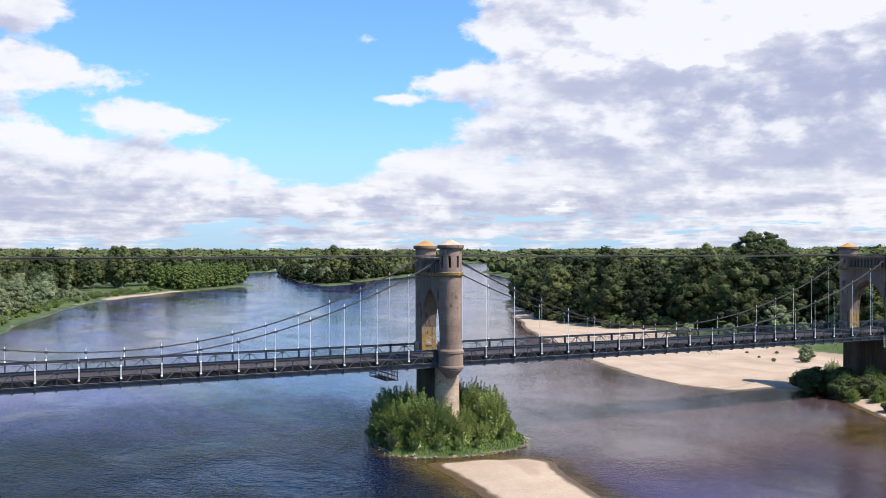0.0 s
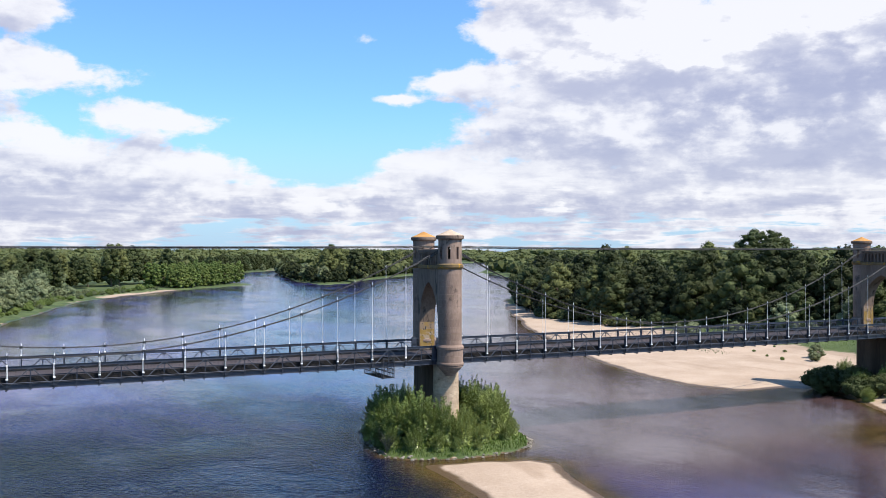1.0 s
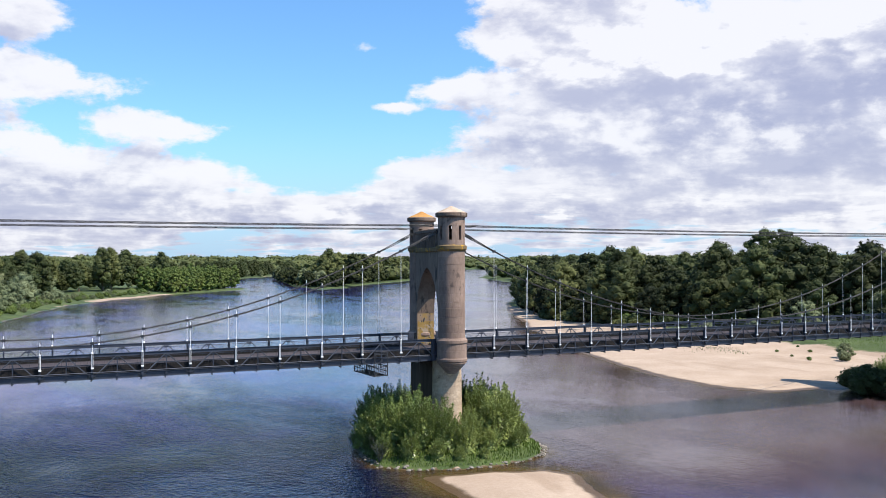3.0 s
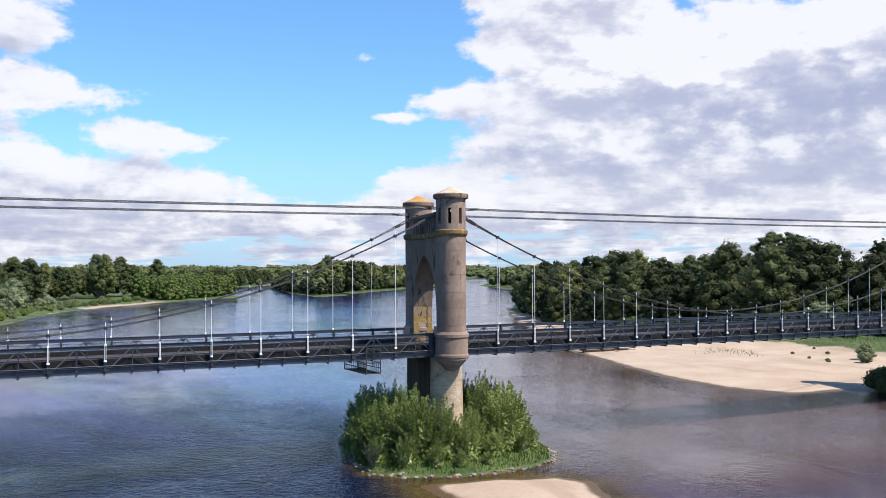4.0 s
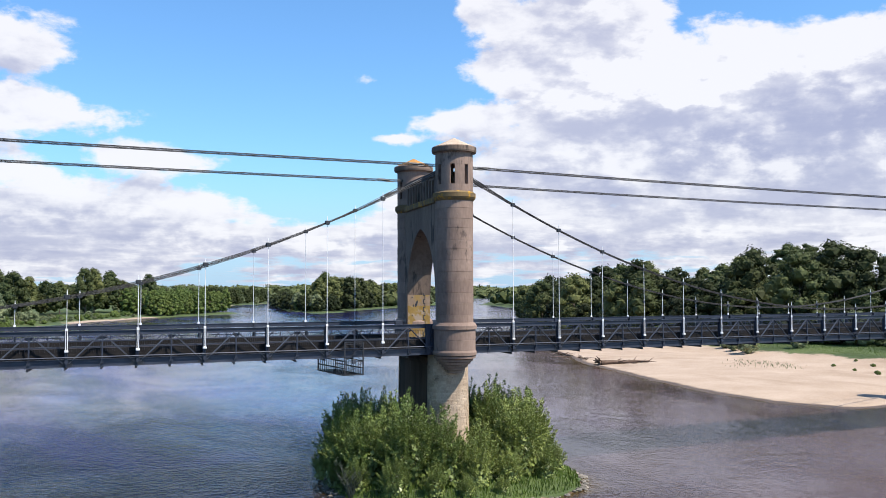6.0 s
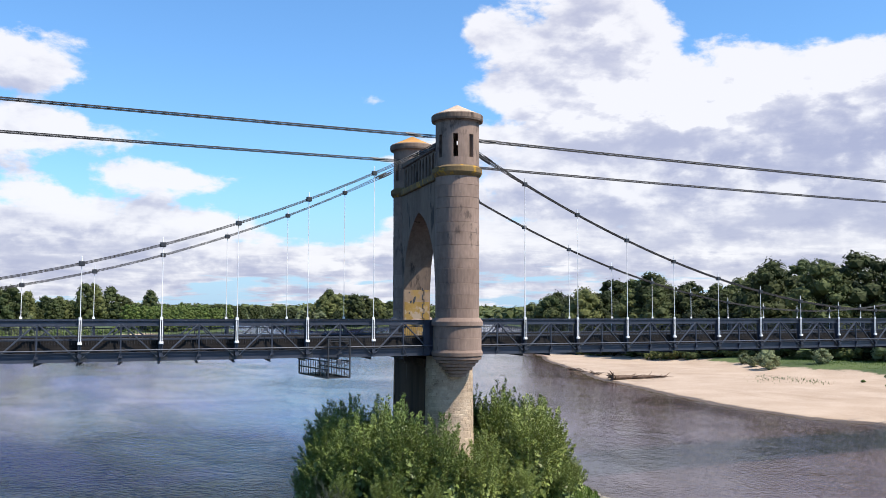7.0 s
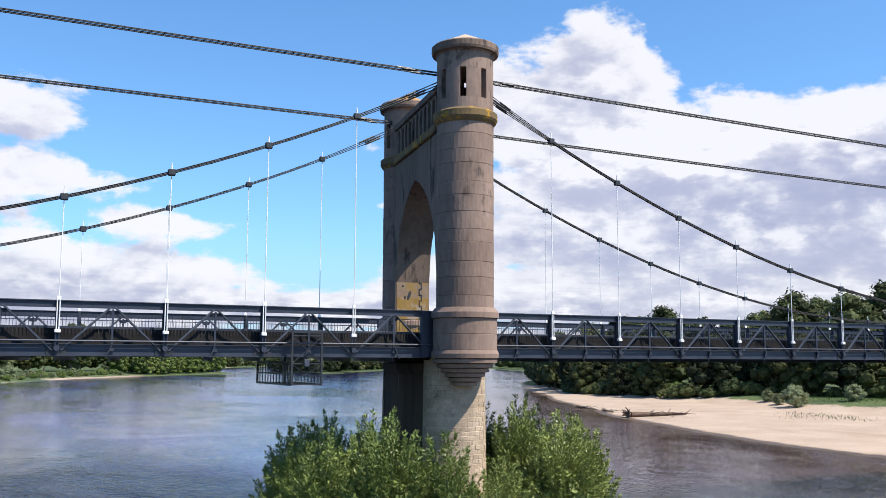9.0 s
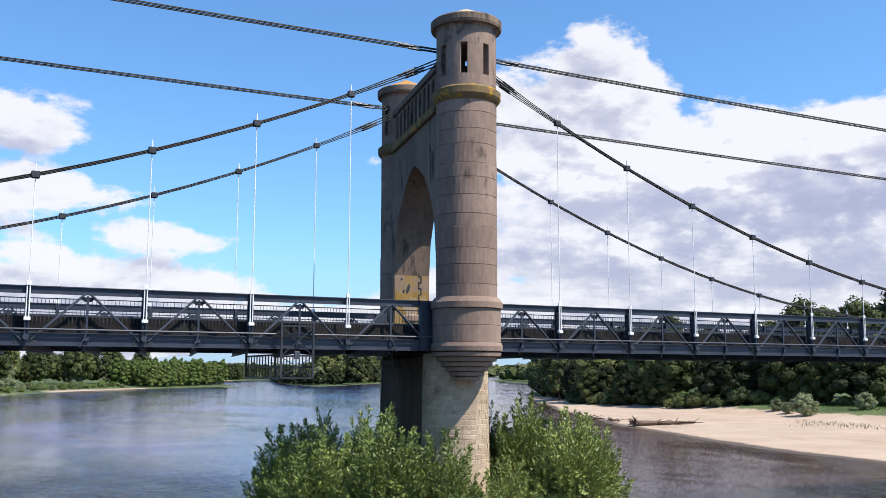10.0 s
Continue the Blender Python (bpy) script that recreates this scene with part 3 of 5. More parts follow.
def build_turret(tower, y, roof, stone_mesh):
    bm = bmesh.new()
    lathe(bm, [(0.4, 8.95), (0.45, 10.3), (TURRET_R - 0.05, 10.4), (TURRET_R - 0.05, 24.0), (0.4, 24.02)], 40)
    turret = part("turret", bm, STONE, tower, smooth=False)
    turret.matrix_basis = pose(0, y, 0)
    # corbel of stepped rings under the turret
    for i in range(6):
        bm = bmesh.new()
        r = 0.62 + 0.21 * i
        z = 8.95 + 0.235 * i
        lathe(bm, [(r - 0.1, z), (r, z + 0.03), (r + 0.03, z + 0.2), (r - 0.05, z + 0.225)], 36)
        part("corbel_step", bm, STONE, turret)
    bm = bmesh.new()
    lathe(bm, [(1.60, 10.36), (1.76, 10.40), (1.78, 10.62), (1.70, 10.80), (1.6, 10.82)], 44)
    part("ring_moulding", bm, STONE, turret)
    bm = bmesh.new()
    lathe(bm, [(1.6, 10.80), (1.68, 10.82), (1.68, 11.60), (1.66, 11.62), (1.68, 11.64), (1.68, 12.42), (1.6, 12.44)], 44)
    part("lower_drum", bm, STONE, turret)
    bm = bmesh.new()
    lathe(bm, [(1.6, 12.42), (1.78, 12.46), (1.78, 12.74), (1.60, 12.98), (1.5, 13.0)], 44)
    part("ring_moulding", bm, STONE, turret)
    z = 12.98
    for i, h in enumerate((0.62, 0.95, 0.80, 1.02, 0.66, 0.92, 0.88, 0.70, 0.98, 0.74, 0.86, 0.62)):
        wide = 1 + 0.003 * ((i * 5) % 4 - 1.5)
        again("stone_course", stone_mesh, turret, pose(0, 0, z, 0, 0, 31 * i) @ Matrix.Diagonal((wide, wide, h / 0.876, 1)))
        z += h
    bm = bmesh.new()
    lathe(bm, [(1.5, 22.68), (1.66, 22.86), (1.74, 23.0), (1.74, 23.32), (1.55, 23.46), (1.5, 23.47)], 44)
    part("lichen_band", bm, LICHEN, turret, "string course with orange lichen")
    bm = bmesh.new()
    lathe(bm, [(1.2, 23.44), (1.52, 23.45), (1.52, 24.02), (1.2, 24.03)], 44)
    part("lantern_base", bm, STONE, turret)
    gap = 0.36 / 1.52 / 2
    for k in range(8):
        bm = bmesh.new()
        mid = radians(45 * k)
        arc_block(bm, 1.16, 1.52, mid - radians(22.5) + gap, mid + radians(22.5) - gap, 24.0, 25.62, 6)
        part("lantern_pillar", bm, STONE, turret)
    bm = bmesh.new()
    lathe(bm, [(1.2, 25.6), (1.52, 25.61), (1.52, 26.5), (1.62, 26.58), (1.2, 26.6)], 44)
    part("lantern_head", bm, STONE, turret)
    bm = bmesh.new()
    lathe(bm, [(1.5, 26.56), (1.78, 26.62), (1.82, 26.75), (1.82, 27.02), (1.74, 27.10), (1.2, 27.12)], 44)
    part("cap_rim", bm, WALL_STONE, turret)
    bm = bmesh.new()
    lathe(bm, [(1.70, 27.08), (1.64, 27.14), (1.10, 27.38), (0.58, 27.62), (0.22, 27.80), (0.08, 27.86)], 40)
    part("roof", bm, roof, turret, smooth=False)
    return turret


def build_tower():
    tower = thing("bridge_tower", "weathered stone bridge tower with pointed arch and two round turrets", "bridge tower", "bridge towers", tower_pose(0))
    # pier: straight sides and round ends
    bm = bmesh.new()
    n = 14
    ring = []
    for s in (-1, 1):
        for i in range(n + 1):
            a = math.pi * i / n
            ring.append((1.62 * math.cos(a) * -s, (5.0 if s > 0 else -PIER_NOSE) + s * 1.62 * math.sin(a)))
    low = [bm.verts.new((x * 1.08, y * 1.02, -0.8)) for x, y in ring]
    high = [bm.verts.new((x, y, 9.9)) for x, y in ring]
    count = len(ring)
    for i in range(count):
        bm.faces.new((low[i], low[(i + 1) % count], high[(i + 1) % count], high[i]))
    bm.faces.new(high)
    bm.faces.new(low[::-1])
    bmesh.ops.recalc_face_normals(bm, faces=bm.faces)
    pier = part("pier", bm, PIER_STONE, tower, "stained masonry pier, darkened for its shaded side")
    # stepped bearing ledge along the top of the pier
    bm = bmesh.new()
    box(bm, -1.85, 1.85, -4.0, 4.6, 9.72, 10.12, 0.03)
    box(bm, -1.75, 1.75, -3.9, 4.5, 9.5, 9.72, 0.03)
    part("bearing_ledge", bm, PIER_STONE, tower)
    part("arch_wall", arch_wall_mesh(), WALL_STONE, tower)
    # mouldings and gallery above the arch, on both faces
    for s in (-1, 1):
        bm = bmesh.new()
        x0, x1 = sorted((s * (WALL - 0.1), s * (WALL + 0.2)))
        box(bm, x0, x1, -4.75, 4.75, 22.72, 23.22, 0.06)
        part("string_course", bm, LICHEN, tower, "string course with orange lichen")
        for i in range(11):
            y = -4.3 + 0.86 * i
            bm = bmesh.new()
            x0, x1 = sorted((s * (WALL - 0.22), s * (WALL + 0.02)))
            box(bm, x0, x1, y - 0.15, y + 0.15, 23.2, 24.9, 0.03)
            part("colonnette", bm, WALL_STONE, tower)
        for i in range(10):
            y = -3.87 + 0.86 * i
            bm = bmesh.new()
            xs = sorted((s * (WALL - 0.2), s * WALL))
            prof = [(-0.28, 24.96), (-0.28, 24.45), (-0.20, 24.68), (0.0, 24.86), (0.20, 24.68), (0.28, 24.45), (0.28, 24.96)]
            front = [bm.verts.new((xs[0], y + dy, z)) for dy, z in prof]
            back = [bm.verts.new((xs[1], y + dy, z)) for dy, z in prof]
            for k in range(7):
                bm.faces.new((front[k], front[(k + 1) % 7], back[(k + 1) % 7], back[k]))
            bm.faces.new(front)
            bm.faces.new(back[::-1])
            bmesh.ops.recalc_face_normals(bm, faces=bm.faces)
            part("gallery_arch", bm, WALL_STONE, tower)
    bm = bmesh.new()
    box(bm, -WALL - 0.14, WALL + 0.14, -4.8, 4.8, 24.95, 25.35, 0.05)
    part("gallery_coping", bm, WALL_STONE, tower)
    bm = bmesh.new()
    box(bm, -WALL + 0.35, WALL - 0.35, -4.8, 4.8, 22.75, 24.96)
    part("gallery_back_wall", bm, WALL_STONE, tower)
    # one turned course of stone, with a narrow joint above it
    bm = bmesh.new()
    lathe(bm, [(TURRET_R - 0.1, 0.0), (TURRET_R - 0.02, 0.002), (TURRET_R, 0.014), (TURRET_R, 0.862), (TURRET_R - 0.02, 0.874), (TURRET_R - 0.1, 0.876)], 40)
    first = part("stone_course", bm, STONE, tower)
    stone_mesh = first.data
    bpy.data.objects.remove(first)
    build_turret(tower, -HALF, ROOF_PALE, stone_mesh)
    build_turret(tower, HALF, ROOF_RUST, stone_mesh)
    # pale mortared nose on the pier's round ends
    for sgn in (-1, 1):
        bm = bmesh.new()
        arc_block(bm, 1.3, 1.69, radians(0), radians(180), 0.0, 10.3, 18)
        for vert in bm.verts:
            k = (9.9 - vert.co.z) / 10.7
            vert.co.x, vert.co.y = vert.co.x * (1 + 0.08 * k) * 0.992, vert.co.y * (1 + 0.08 * k) * 0.992 + 0.08 * k
        nose = part("rubble_nose", bm, MORTAR, pier, "pale mortared rubble")
        nose.matrix_basis = pose(0, 5.03 if sgn > 0 else -PIER_NOSE - 0.03, 0, 0, 0, 0 if sgn > 0 else 180)
    # old paint on the inner face of the arch
    bm = bmesh.new()
    rim = [(-1.04, 11.35), (1.06, 11.35), (1.06, 16.9), (0.45, 17.0), (-0.2, 16.4), (-1.04, 15.6)]
    front = [bm.verts.new((x, 4.472, z)) for x, z in rim]
    rear = [bm.verts.new((x, 4.505, z)) for x, z in rim]
    bm.faces.new(front)
    bm.faces.new(rear[::-1])
    for i in range(6):
        bm.faces.new((front[i], front[(i + 1) % 6], rear[(i + 1) % 6], rear[i]))
    bmesh.ops.recalc_face_normals(bm, faces=bm.faces)
    mural = part("painted_panel", bm, MURAL, tower, "faded yellow and pink painted plaster panel")
    bm = bmesh.new()
    box(bm, -1.02, 1.04, 4.462, 4.474, 11.36, 14.2)
    part("ochre_band", bm, OCHRE, mural, "peeling ochre yellow paint")
    bm = bmesh.new()
    z = 16.6
    for i in range(14):
        x = 0.42 if i % 2 else 0.56
        box(bm, x, x + 0.06, 4.448, 4.464, z - 0.36, z)
        box(bm, 0.42, 0.62, 4.448, 4.464, z - 0.38, z - 0.33)
        z -= 0.37
    part("stepped_crack", bm, DARK_STEEL, mural, "dark stepped crack")
    for k, (cx, cz, r, tall) in enumerate(((-0.22, 14.35, 0.11, 3.4), (-0.62, 14.95, 0.07, 1.2), (-0.62, 13.3, 0.07, 1.2), (-0.50, 14.2, 0.09, 1.6))):
        bm = bmesh.new()
        bmesh.ops.create_cone(bm, cap_ends=True, segments=7, radius1=r, radius2=r * 0.8, depth=0.03, matrix=pose(cx, 4.466, cz, 0, 18, 0) @ pose(0, 0, 0, 90, 0, 0) @ Matrix.Diagonal((1, tall, 1, 1)))
        part("flaked_patch", bm, DARK_STEEL, mural, "dark flaked patch")
    return tower, pier


tower, pier = build_tower()

# ---- deck ----
X_LEFT, X_RIGHT = -94.0, 136.0


def deck_outline(y0, y1, z0, z1):
    bm = bmesh.new()
    lo = [bm.verts.new((x, y, z)) for x, y, z in ((X_LEFT, y0, z0), (X_RIGHT, y0, z0), (X_RIGHT, y1, z0), (X_LEFT, y1, z0))]
    hi = [bm.verts.new((v.co.x, v.co.y, z1)) for v in lo]
    for i in range(4):
        bm.faces.new((lo[i], lo[(i + 1) % 4], hi[(i + 1) % 4], hi[i]))
    bm.faces.new(hi)
    bm.faces.new(lo[::-1])
    return bm


deck = thing("bridge_deck", "narrow asphalt road deck with raised footways", "bridge deck", kind="structure")
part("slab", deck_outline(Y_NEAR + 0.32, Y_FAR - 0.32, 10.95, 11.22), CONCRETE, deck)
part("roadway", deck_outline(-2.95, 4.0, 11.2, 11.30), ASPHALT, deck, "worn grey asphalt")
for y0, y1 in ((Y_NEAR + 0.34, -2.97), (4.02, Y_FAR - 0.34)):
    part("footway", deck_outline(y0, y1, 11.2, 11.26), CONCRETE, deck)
# Kerbs form the black shaded band above the pipe, shade held in their colour.
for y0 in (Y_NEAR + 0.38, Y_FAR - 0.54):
    part("kerb", deck_outline(y0, y0 + 0.16, 11.24, 11.64), CONCRETE, deck, "concrete edge kerb darkened in colour for shade")
for y in (-3.4, -1.4, 0.55, 2.5, 4.4):
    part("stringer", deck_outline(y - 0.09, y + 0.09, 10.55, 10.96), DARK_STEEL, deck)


def i_beam(bm, x, y0, y1, z0, z1, w=0.24):
    box(bm, x - w / 2, x + w / 2, y0, y1, z1 - 0.03, z1)
    box(bm, x - w / 2, x + w / 2, y0, y1, z0, z0 + 0.03)
    box(bm, x - 0.02, x + 0.02, y0, y1, z0, z1)
    return bm


def pier_near(x):
    return min(abs(x - k * SPAN) for k in (-1, 0, 1))


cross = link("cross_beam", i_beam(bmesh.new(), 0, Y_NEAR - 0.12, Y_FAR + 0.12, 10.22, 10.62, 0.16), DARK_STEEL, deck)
cross_mesh = cross.data
bpy.data.objects.remove(cross)
hanger_x = [k * SPAN + FIRST + STEP * i for k in (-1, 0) for i in range(18)] + [SPAN + FIRST + STEP * i for i in range(9)]
shear = Matrix(((1, SHIFT / (Y_FAR - Y_NEAR), 0, 0), (0, 1, 0, 0), (0, 0, 1, 0), (0, 0, 0, 1)))
for x in hanger_x:
    for dx in (0.0, STEP / 2):
        turn = math.degrees(math.atan(SHIFT / (Y_FAR - Y_NEAR)))
        again("cross_beam", cross_mesh, deck, pose(x + dx + SHIFT * 0.45, 0.525, 0, 0, 0, -turn) @ pose(0, -0.525, 0))


# ---- stiffening truss, one panel per hanger ----
def build_panel(length, post=True):
    panel = thing("truss_panel", "blue-grey steel bridge truss panel with railing bars", "bridge truss", "truss panels along the deck")
    L = length
    bm = box(bmesh.new(), 0.0, L, -0.02, 0.02, 12.55, 12.84)
    box(bm, 0.0, L, -0.10, 0.06, 12.82, 12.86)
    box(bm, 0.0, L, -0.08, 0.0, 12.53, 12.56)
    part("top_chord", bm, STEEL, panel)
    bm = box(bmesh.new(), 0.0, L, -0.02, 0.02, 10.44, 10.93)
    box(bm, 0.0, L, -0.15, 0.15, 10.41, 10.45)
    box(bm, 0.0, L, -0.10, 0.02, 10.92, 10.95)
    part("bottom_chord", bm, STEEL, panel)
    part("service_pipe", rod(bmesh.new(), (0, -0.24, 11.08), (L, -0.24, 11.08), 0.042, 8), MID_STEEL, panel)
    # Diagonals take the lighter steel, so they look lit through base colour.
    for a in (0.18, L - 0.18):
        bm = beam(bmesh.new(), (L / 2 + (0.08 if a > 1 else -0.08), -0.07, 12.60), (a, -0.07, 10.66), 0.11, 0.05)
        beam(bm, (L / 2 + (0.08 if a > 1 else -0.08), -0.02, 12.60), (a, -0.02, 10.66), 0.03, 0.10)
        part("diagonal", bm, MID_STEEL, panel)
    bm = box(bmesh.new(), L / 2 - 0.045, L / 2 + 0.045, -0.06, 0.02, 10.7, 12.5)
    box(bm, L / 2 - 0.10, L / 2 + 0.10, -0.12, 0.02, 10.62, 10.82, 0.01)
    part("middle_post", bm, STEEL, panel)
    bm = beam(bmesh.new(), (L / 2 - 0.25, -0.16, 10.35), (L / 2 - 0.02, -0.16, 10.92), 0.06, 0.05)
    part("stay", bm, STEEL, panel)
    bm = bmesh.new()
    gus = [(L / 2 - 0.3, 12.45), (L / 2 + 0.3, 12.45), (L / 2 + 0.16, 12.26), (L / 2 - 0.16, 12.26)]
    f = bm.faces.new([bm.verts.new((x, -0.035, z)) for x, z in gus])
    bmesh.ops.solidify(bm, geom=[f], thickness=0.015)
    part("gusset", bm, STEEL, panel)
    if post:
        bm = box(bmesh.new(), -0.018, 0.018, -0.12, 0.22, 10.42, 12.84)
        box(bm, -0.08, 0.08, 0.20, 0.235, 10.42, 12.84)
        box(bm, -0.06, 0.06, -0.135, -0.10, 10.42, 12.84)
        part("hanger_post", bm, STEEL, panel)
        bm = box(bmesh.new(), -0.42, 0.42, -0.05, -0.025, 10.45, 10.98, 0.008)
        part("base_plate", bm, DARK_STEEL, panel)
    # railing of thin upright bars behind the truss
    bm = bmesh.new()
    count = int(round(L / 0.154))
    for i in range(count):
        x = (i + 0.5) * L / count
        box(bm, x - 0.008, x + 0.008, 0.30, 0.316, 11.42, 12.37)
    tagged(part("railing_infill", bm, DARK_STEEL, panel), kind="stuff")
    bm = box(bmesh.new(), 0, L, 0.29, 0.33, 12.36, 12.40)
    part("hand_rail", bm, STEEL, panel)
    bm = box(bmesh.new(), 0, L, 0.80, 0.86, 11.64, 11.76, 0.012)
    part("guard_rail", bm, STEEL, panel)
    bm = box(bmesh.new(), L / 2 - 0.05, L / 2 + 0.05, 0.86, 0.94, 11.3, 11.76)
    part("guard_post", bm, DARK_STEEL, panel)
    return panel


panel = build_panel(STEP)
end_panel = build_panel(FIRST - 1.42, False)
bm = box(bmesh.new(), 0.0, 0.72, -0.12, 0.12, 10.42, 12.86, 0.01)
box(bm, 0.30, 0.36, -0.17, -0.12, 10.42, 12.86)
part("end_block", bm, STEEL, end_panel)
for k in (-1, 0, 1):
    starts = [k * SPAN + FIRST + STEP * i for i in range(17 if k < 1 else 9)]
    for x in starts:
        copy_thing(panel, pose(x, Y_NEAR, 0))
        copy_thing(panel, pose(x + STEP + SHIFT, Y_FAR, 0, 0, 0, 180))
    for side, base in ((-1, k * SPAN), (1, k * SPAN)):
        if side > 0:
            copy_thing(end_panel, pose(base + 1.42, Y_NEAR, 0))
            copy_thing(end_panel, pose(base + 1.42 + SHIFT, Y_FAR, 0) @ Matrix.Diagonal((1, -1, 1, 1)))
        elif k > -1:
            copy_thing(end_panel, pose(base - 1.42, Y_NEAR, 0) @ Matrix.Diagonal((-1, 1, 1, 1)))
            copy_thing(end_panel, pose(base - 1.42 + SHIFT, Y_FAR, 0, 0, 0, 180))
for ob in (panel, end_panel):
    for child in list(ob.children_recursive):
        bpy.data.objects.remove(child)
    bpy.data.objects.remove(ob)
# ---- cables and hangers ----
SAG_LOW, SAG_K = 13.60, 0.005985


def cable_z(u):
    """Height of a main cable, u metres from a tower's middle."""
    return SAG_LOW + SAG_K * (u - SPAN / 2) ** 2


def build_cable(name, label, x0, x1, y, shift, height, strands, group, thick):
    cable = thing(name, label, "cable", group)
    for dy, dz in strands:
        bm = bmesh.new()
        n = 44
        pts = []
        for i in range(n + 1):
            x = x0 + (x1 - x0) * i / n
            fan = 1.0 + (1.9 if thick < 0.0235 else 0.2) * max(0.0, 1 - min(abs(x - x0), abs(x - x1)) / 5.0)
            pts.append((x + shift, y + dy * fan, height(x) + dz * fan))
        tube(bm, pts, [thick] * (n + 1), 6)
        strand = part("strand", bm, CABLE, cable)
        for a, b in ((4, 5), (len(pts) - 5, len(pts) - 6)):
            if x1 > SPAN * 1.4 and a > 20:
                continue
            p, q = Vector(pts[0 if a < 20 else -1]), Vector(pts[1 if a < 20 else -2])
            d = (q - p).normalized()
            lead = 1.0 + 0.5 * (dz > 0) + 0.3 * (dy > 0)
            part("socket", rod(bmesh.new(), p + d * lead, p + d * (lead + 0.75), 0.055, 8), DARK_STEEL, strand)
    return cable


main_strands = [(dy, dz) for dy in (-0.04, 0.04) for dz in (-0.058, 0.0, 0.058)]
head_strands = [(-0.02, -0.090), (0.02, -0.030), (-0.02, 0.030), (0.02, 0.090)]
for y, shift in ((Y_NEAR - 0.2, 0.0), (Y_FAR + 0.2, SHIFT)):
    for k in (-1, 0, 1):
        x0 = k * SPAN + 1.2
        x1 = (k + 1) * SPAN - 1.2 if k < 1 else SPAN * 1.5
        build_cable("main_cable", "dark steel suspension cable of bundled wire strands", x0, x1, y, shift, lambda x, k=k: cable_z(x - k * SPAN), main_strands, "main suspension cables", 0.023)
        build_cable("head_cable", "taut dark cable strung between the tower tops", x0, x1, y - 0.05 if y < 0 else y + 0.05, shift,
                    lambda x, k=k: 25.66 - 0.22 * (1 - ((x - (k + 0.5) * SPAN) / (SPAN / 2)) ** 2), head_strands, "cables between the towers", 0.027)


def build_hanger(x, y, top, out):
    hanger = thing("hanger", "pale steel hanger rod from cable to deck", "hanger rod", "hanger rods of the bridge", pose(x, y, 0))
    part("rod", rod(bmesh.new(), (0, 0, 12.9), (0, 0, top), 0.024, 6), WHITE_STEEL, hanger)
    bm = rod(bmesh.new(), (-0.055, 0, 11.5), (-0.055, 0, 12.95), 0.026, 6)
    rod(bm, (0.055, 0, 11.5), (0.055, 0, 12.95), 0.026, 6)
    box(bm, -0.09, 0.09, -0.04, 0.04, 12.85, 13.02, 0.01)
    part("turnbuckle", bm, WHITE_STEEL, hanger)
    part("base_clamp", box(bmesh.new(), -0.13, 0.13, -0.09, 0.09, 11.42, 11.57, 0.02), WHITE_STEEL, hanger, "white clamp block")
    bm = rod(bmesh.new(), (-0.07, 0, 10.72), (-0.07, 0, 11.4), 0.028, 6)
    rod(bm, (0.07, 0, 10.72), (0.07, 0, 11.4), 0.028, 6)
    rod(bm, (0, -0.09, 10.76), (0, 0.09, 10.76), 0.13, 10)
    part("yoke", bm, STEEL, hanger)
    bm = box(bmesh.new(), -0.17, 0.17, -0.13, 0.13, top - 0.15, top + 0.15, 0.03)
    part("cable_clamp", bm, DARK_STEEL, hanger, "dark cable clamp")
    part("clamp_pin", rod(bmesh.new(), (0, 0, top + 0.14), (0, 0, top + 0.48), 0.045, 6, 0.02), WHITE_STEEL, hanger, "white clamp pin")
    return hanger


for x in hanger_x:
    k = math.floor(x / SPAN)
    if x > SPAN * 1.5 - 0.5:
        continue
    build_hanger(x, Y_NEAR - 0.2, cable_z(x - k * SPAN), -1)
    build_hanger(x + SHIFT, Y_FAR + 0.2, cable_z(x - k * SPAN), 1)

# ---- inspection cradle hung under the deck ----
cradle = thing("inspection_cradle", "dark steel inspection cradle hung under the bridge deck", "inspection cradle")
bm = bmesh.new()
for x in (-9.2, -7.7):
    for a, b in (((x, -5.05, 9.1), (x, -5.05, 11.6)),):
        beam(bm, a, b, 0.09, 0.09)
for z in (9.1, 10.1, 11.45, 11.6):
    beam(bm, (-9.2, -5.05, z), (-7.7, -5.05, z), 0.06, 0.06)
part("side_frame", bm, DARK_STEEL, cradle)
for a, b in (((-9.2, -5.05, 10.1), (-7.7, -5.05, 11.4)), ((-9.2, -5.05, 11.4), (-7.7, -5.05, 10.1)), ((-9.2, -5.05, 9.15), (-7.7, -5.05, 10.05)), ((-9.2, -5.05, 10.05), (-7.7, -5.05, 9.15))):
    part("cross_brace", beam(bmesh.new(), a, b, 0.05, 0.03), DARK_STEEL, cradle)
part("tool_box", box(bmesh.new(), -8.62, -8.36, -5.2, -5.08, 9.95, 10.3, 0.02), MID_STEEL, cradle, "small grey box")
bm = box(bmesh.new(), -9.2, -7.7, -5.05, 1.0, 9.06, 9.10)
for x in (-9.2, -7.7):
    beam(bm, (x, -5.05, 9.08), (x, 1.0, 9.08), 0.08, 0.10)
part("platform", bm, DARK_STEEL, cradle)
for x in (-9.2, -7.7):
    bm = bmesh.new()
    for z in (9.6, 10.15):
        beam(bm, (x, -5.05, z), (x, 1.0, z), 0.08, 0.08)
    for i in range(13):
        beam(bm, (x, -5.05 + 0.504 * i, 9.1), (x, -5.05 + 0.504 * i, 10.15), 0.045, 0.045)
    part("side_rail", bm, DARK_STEEL, cradle)
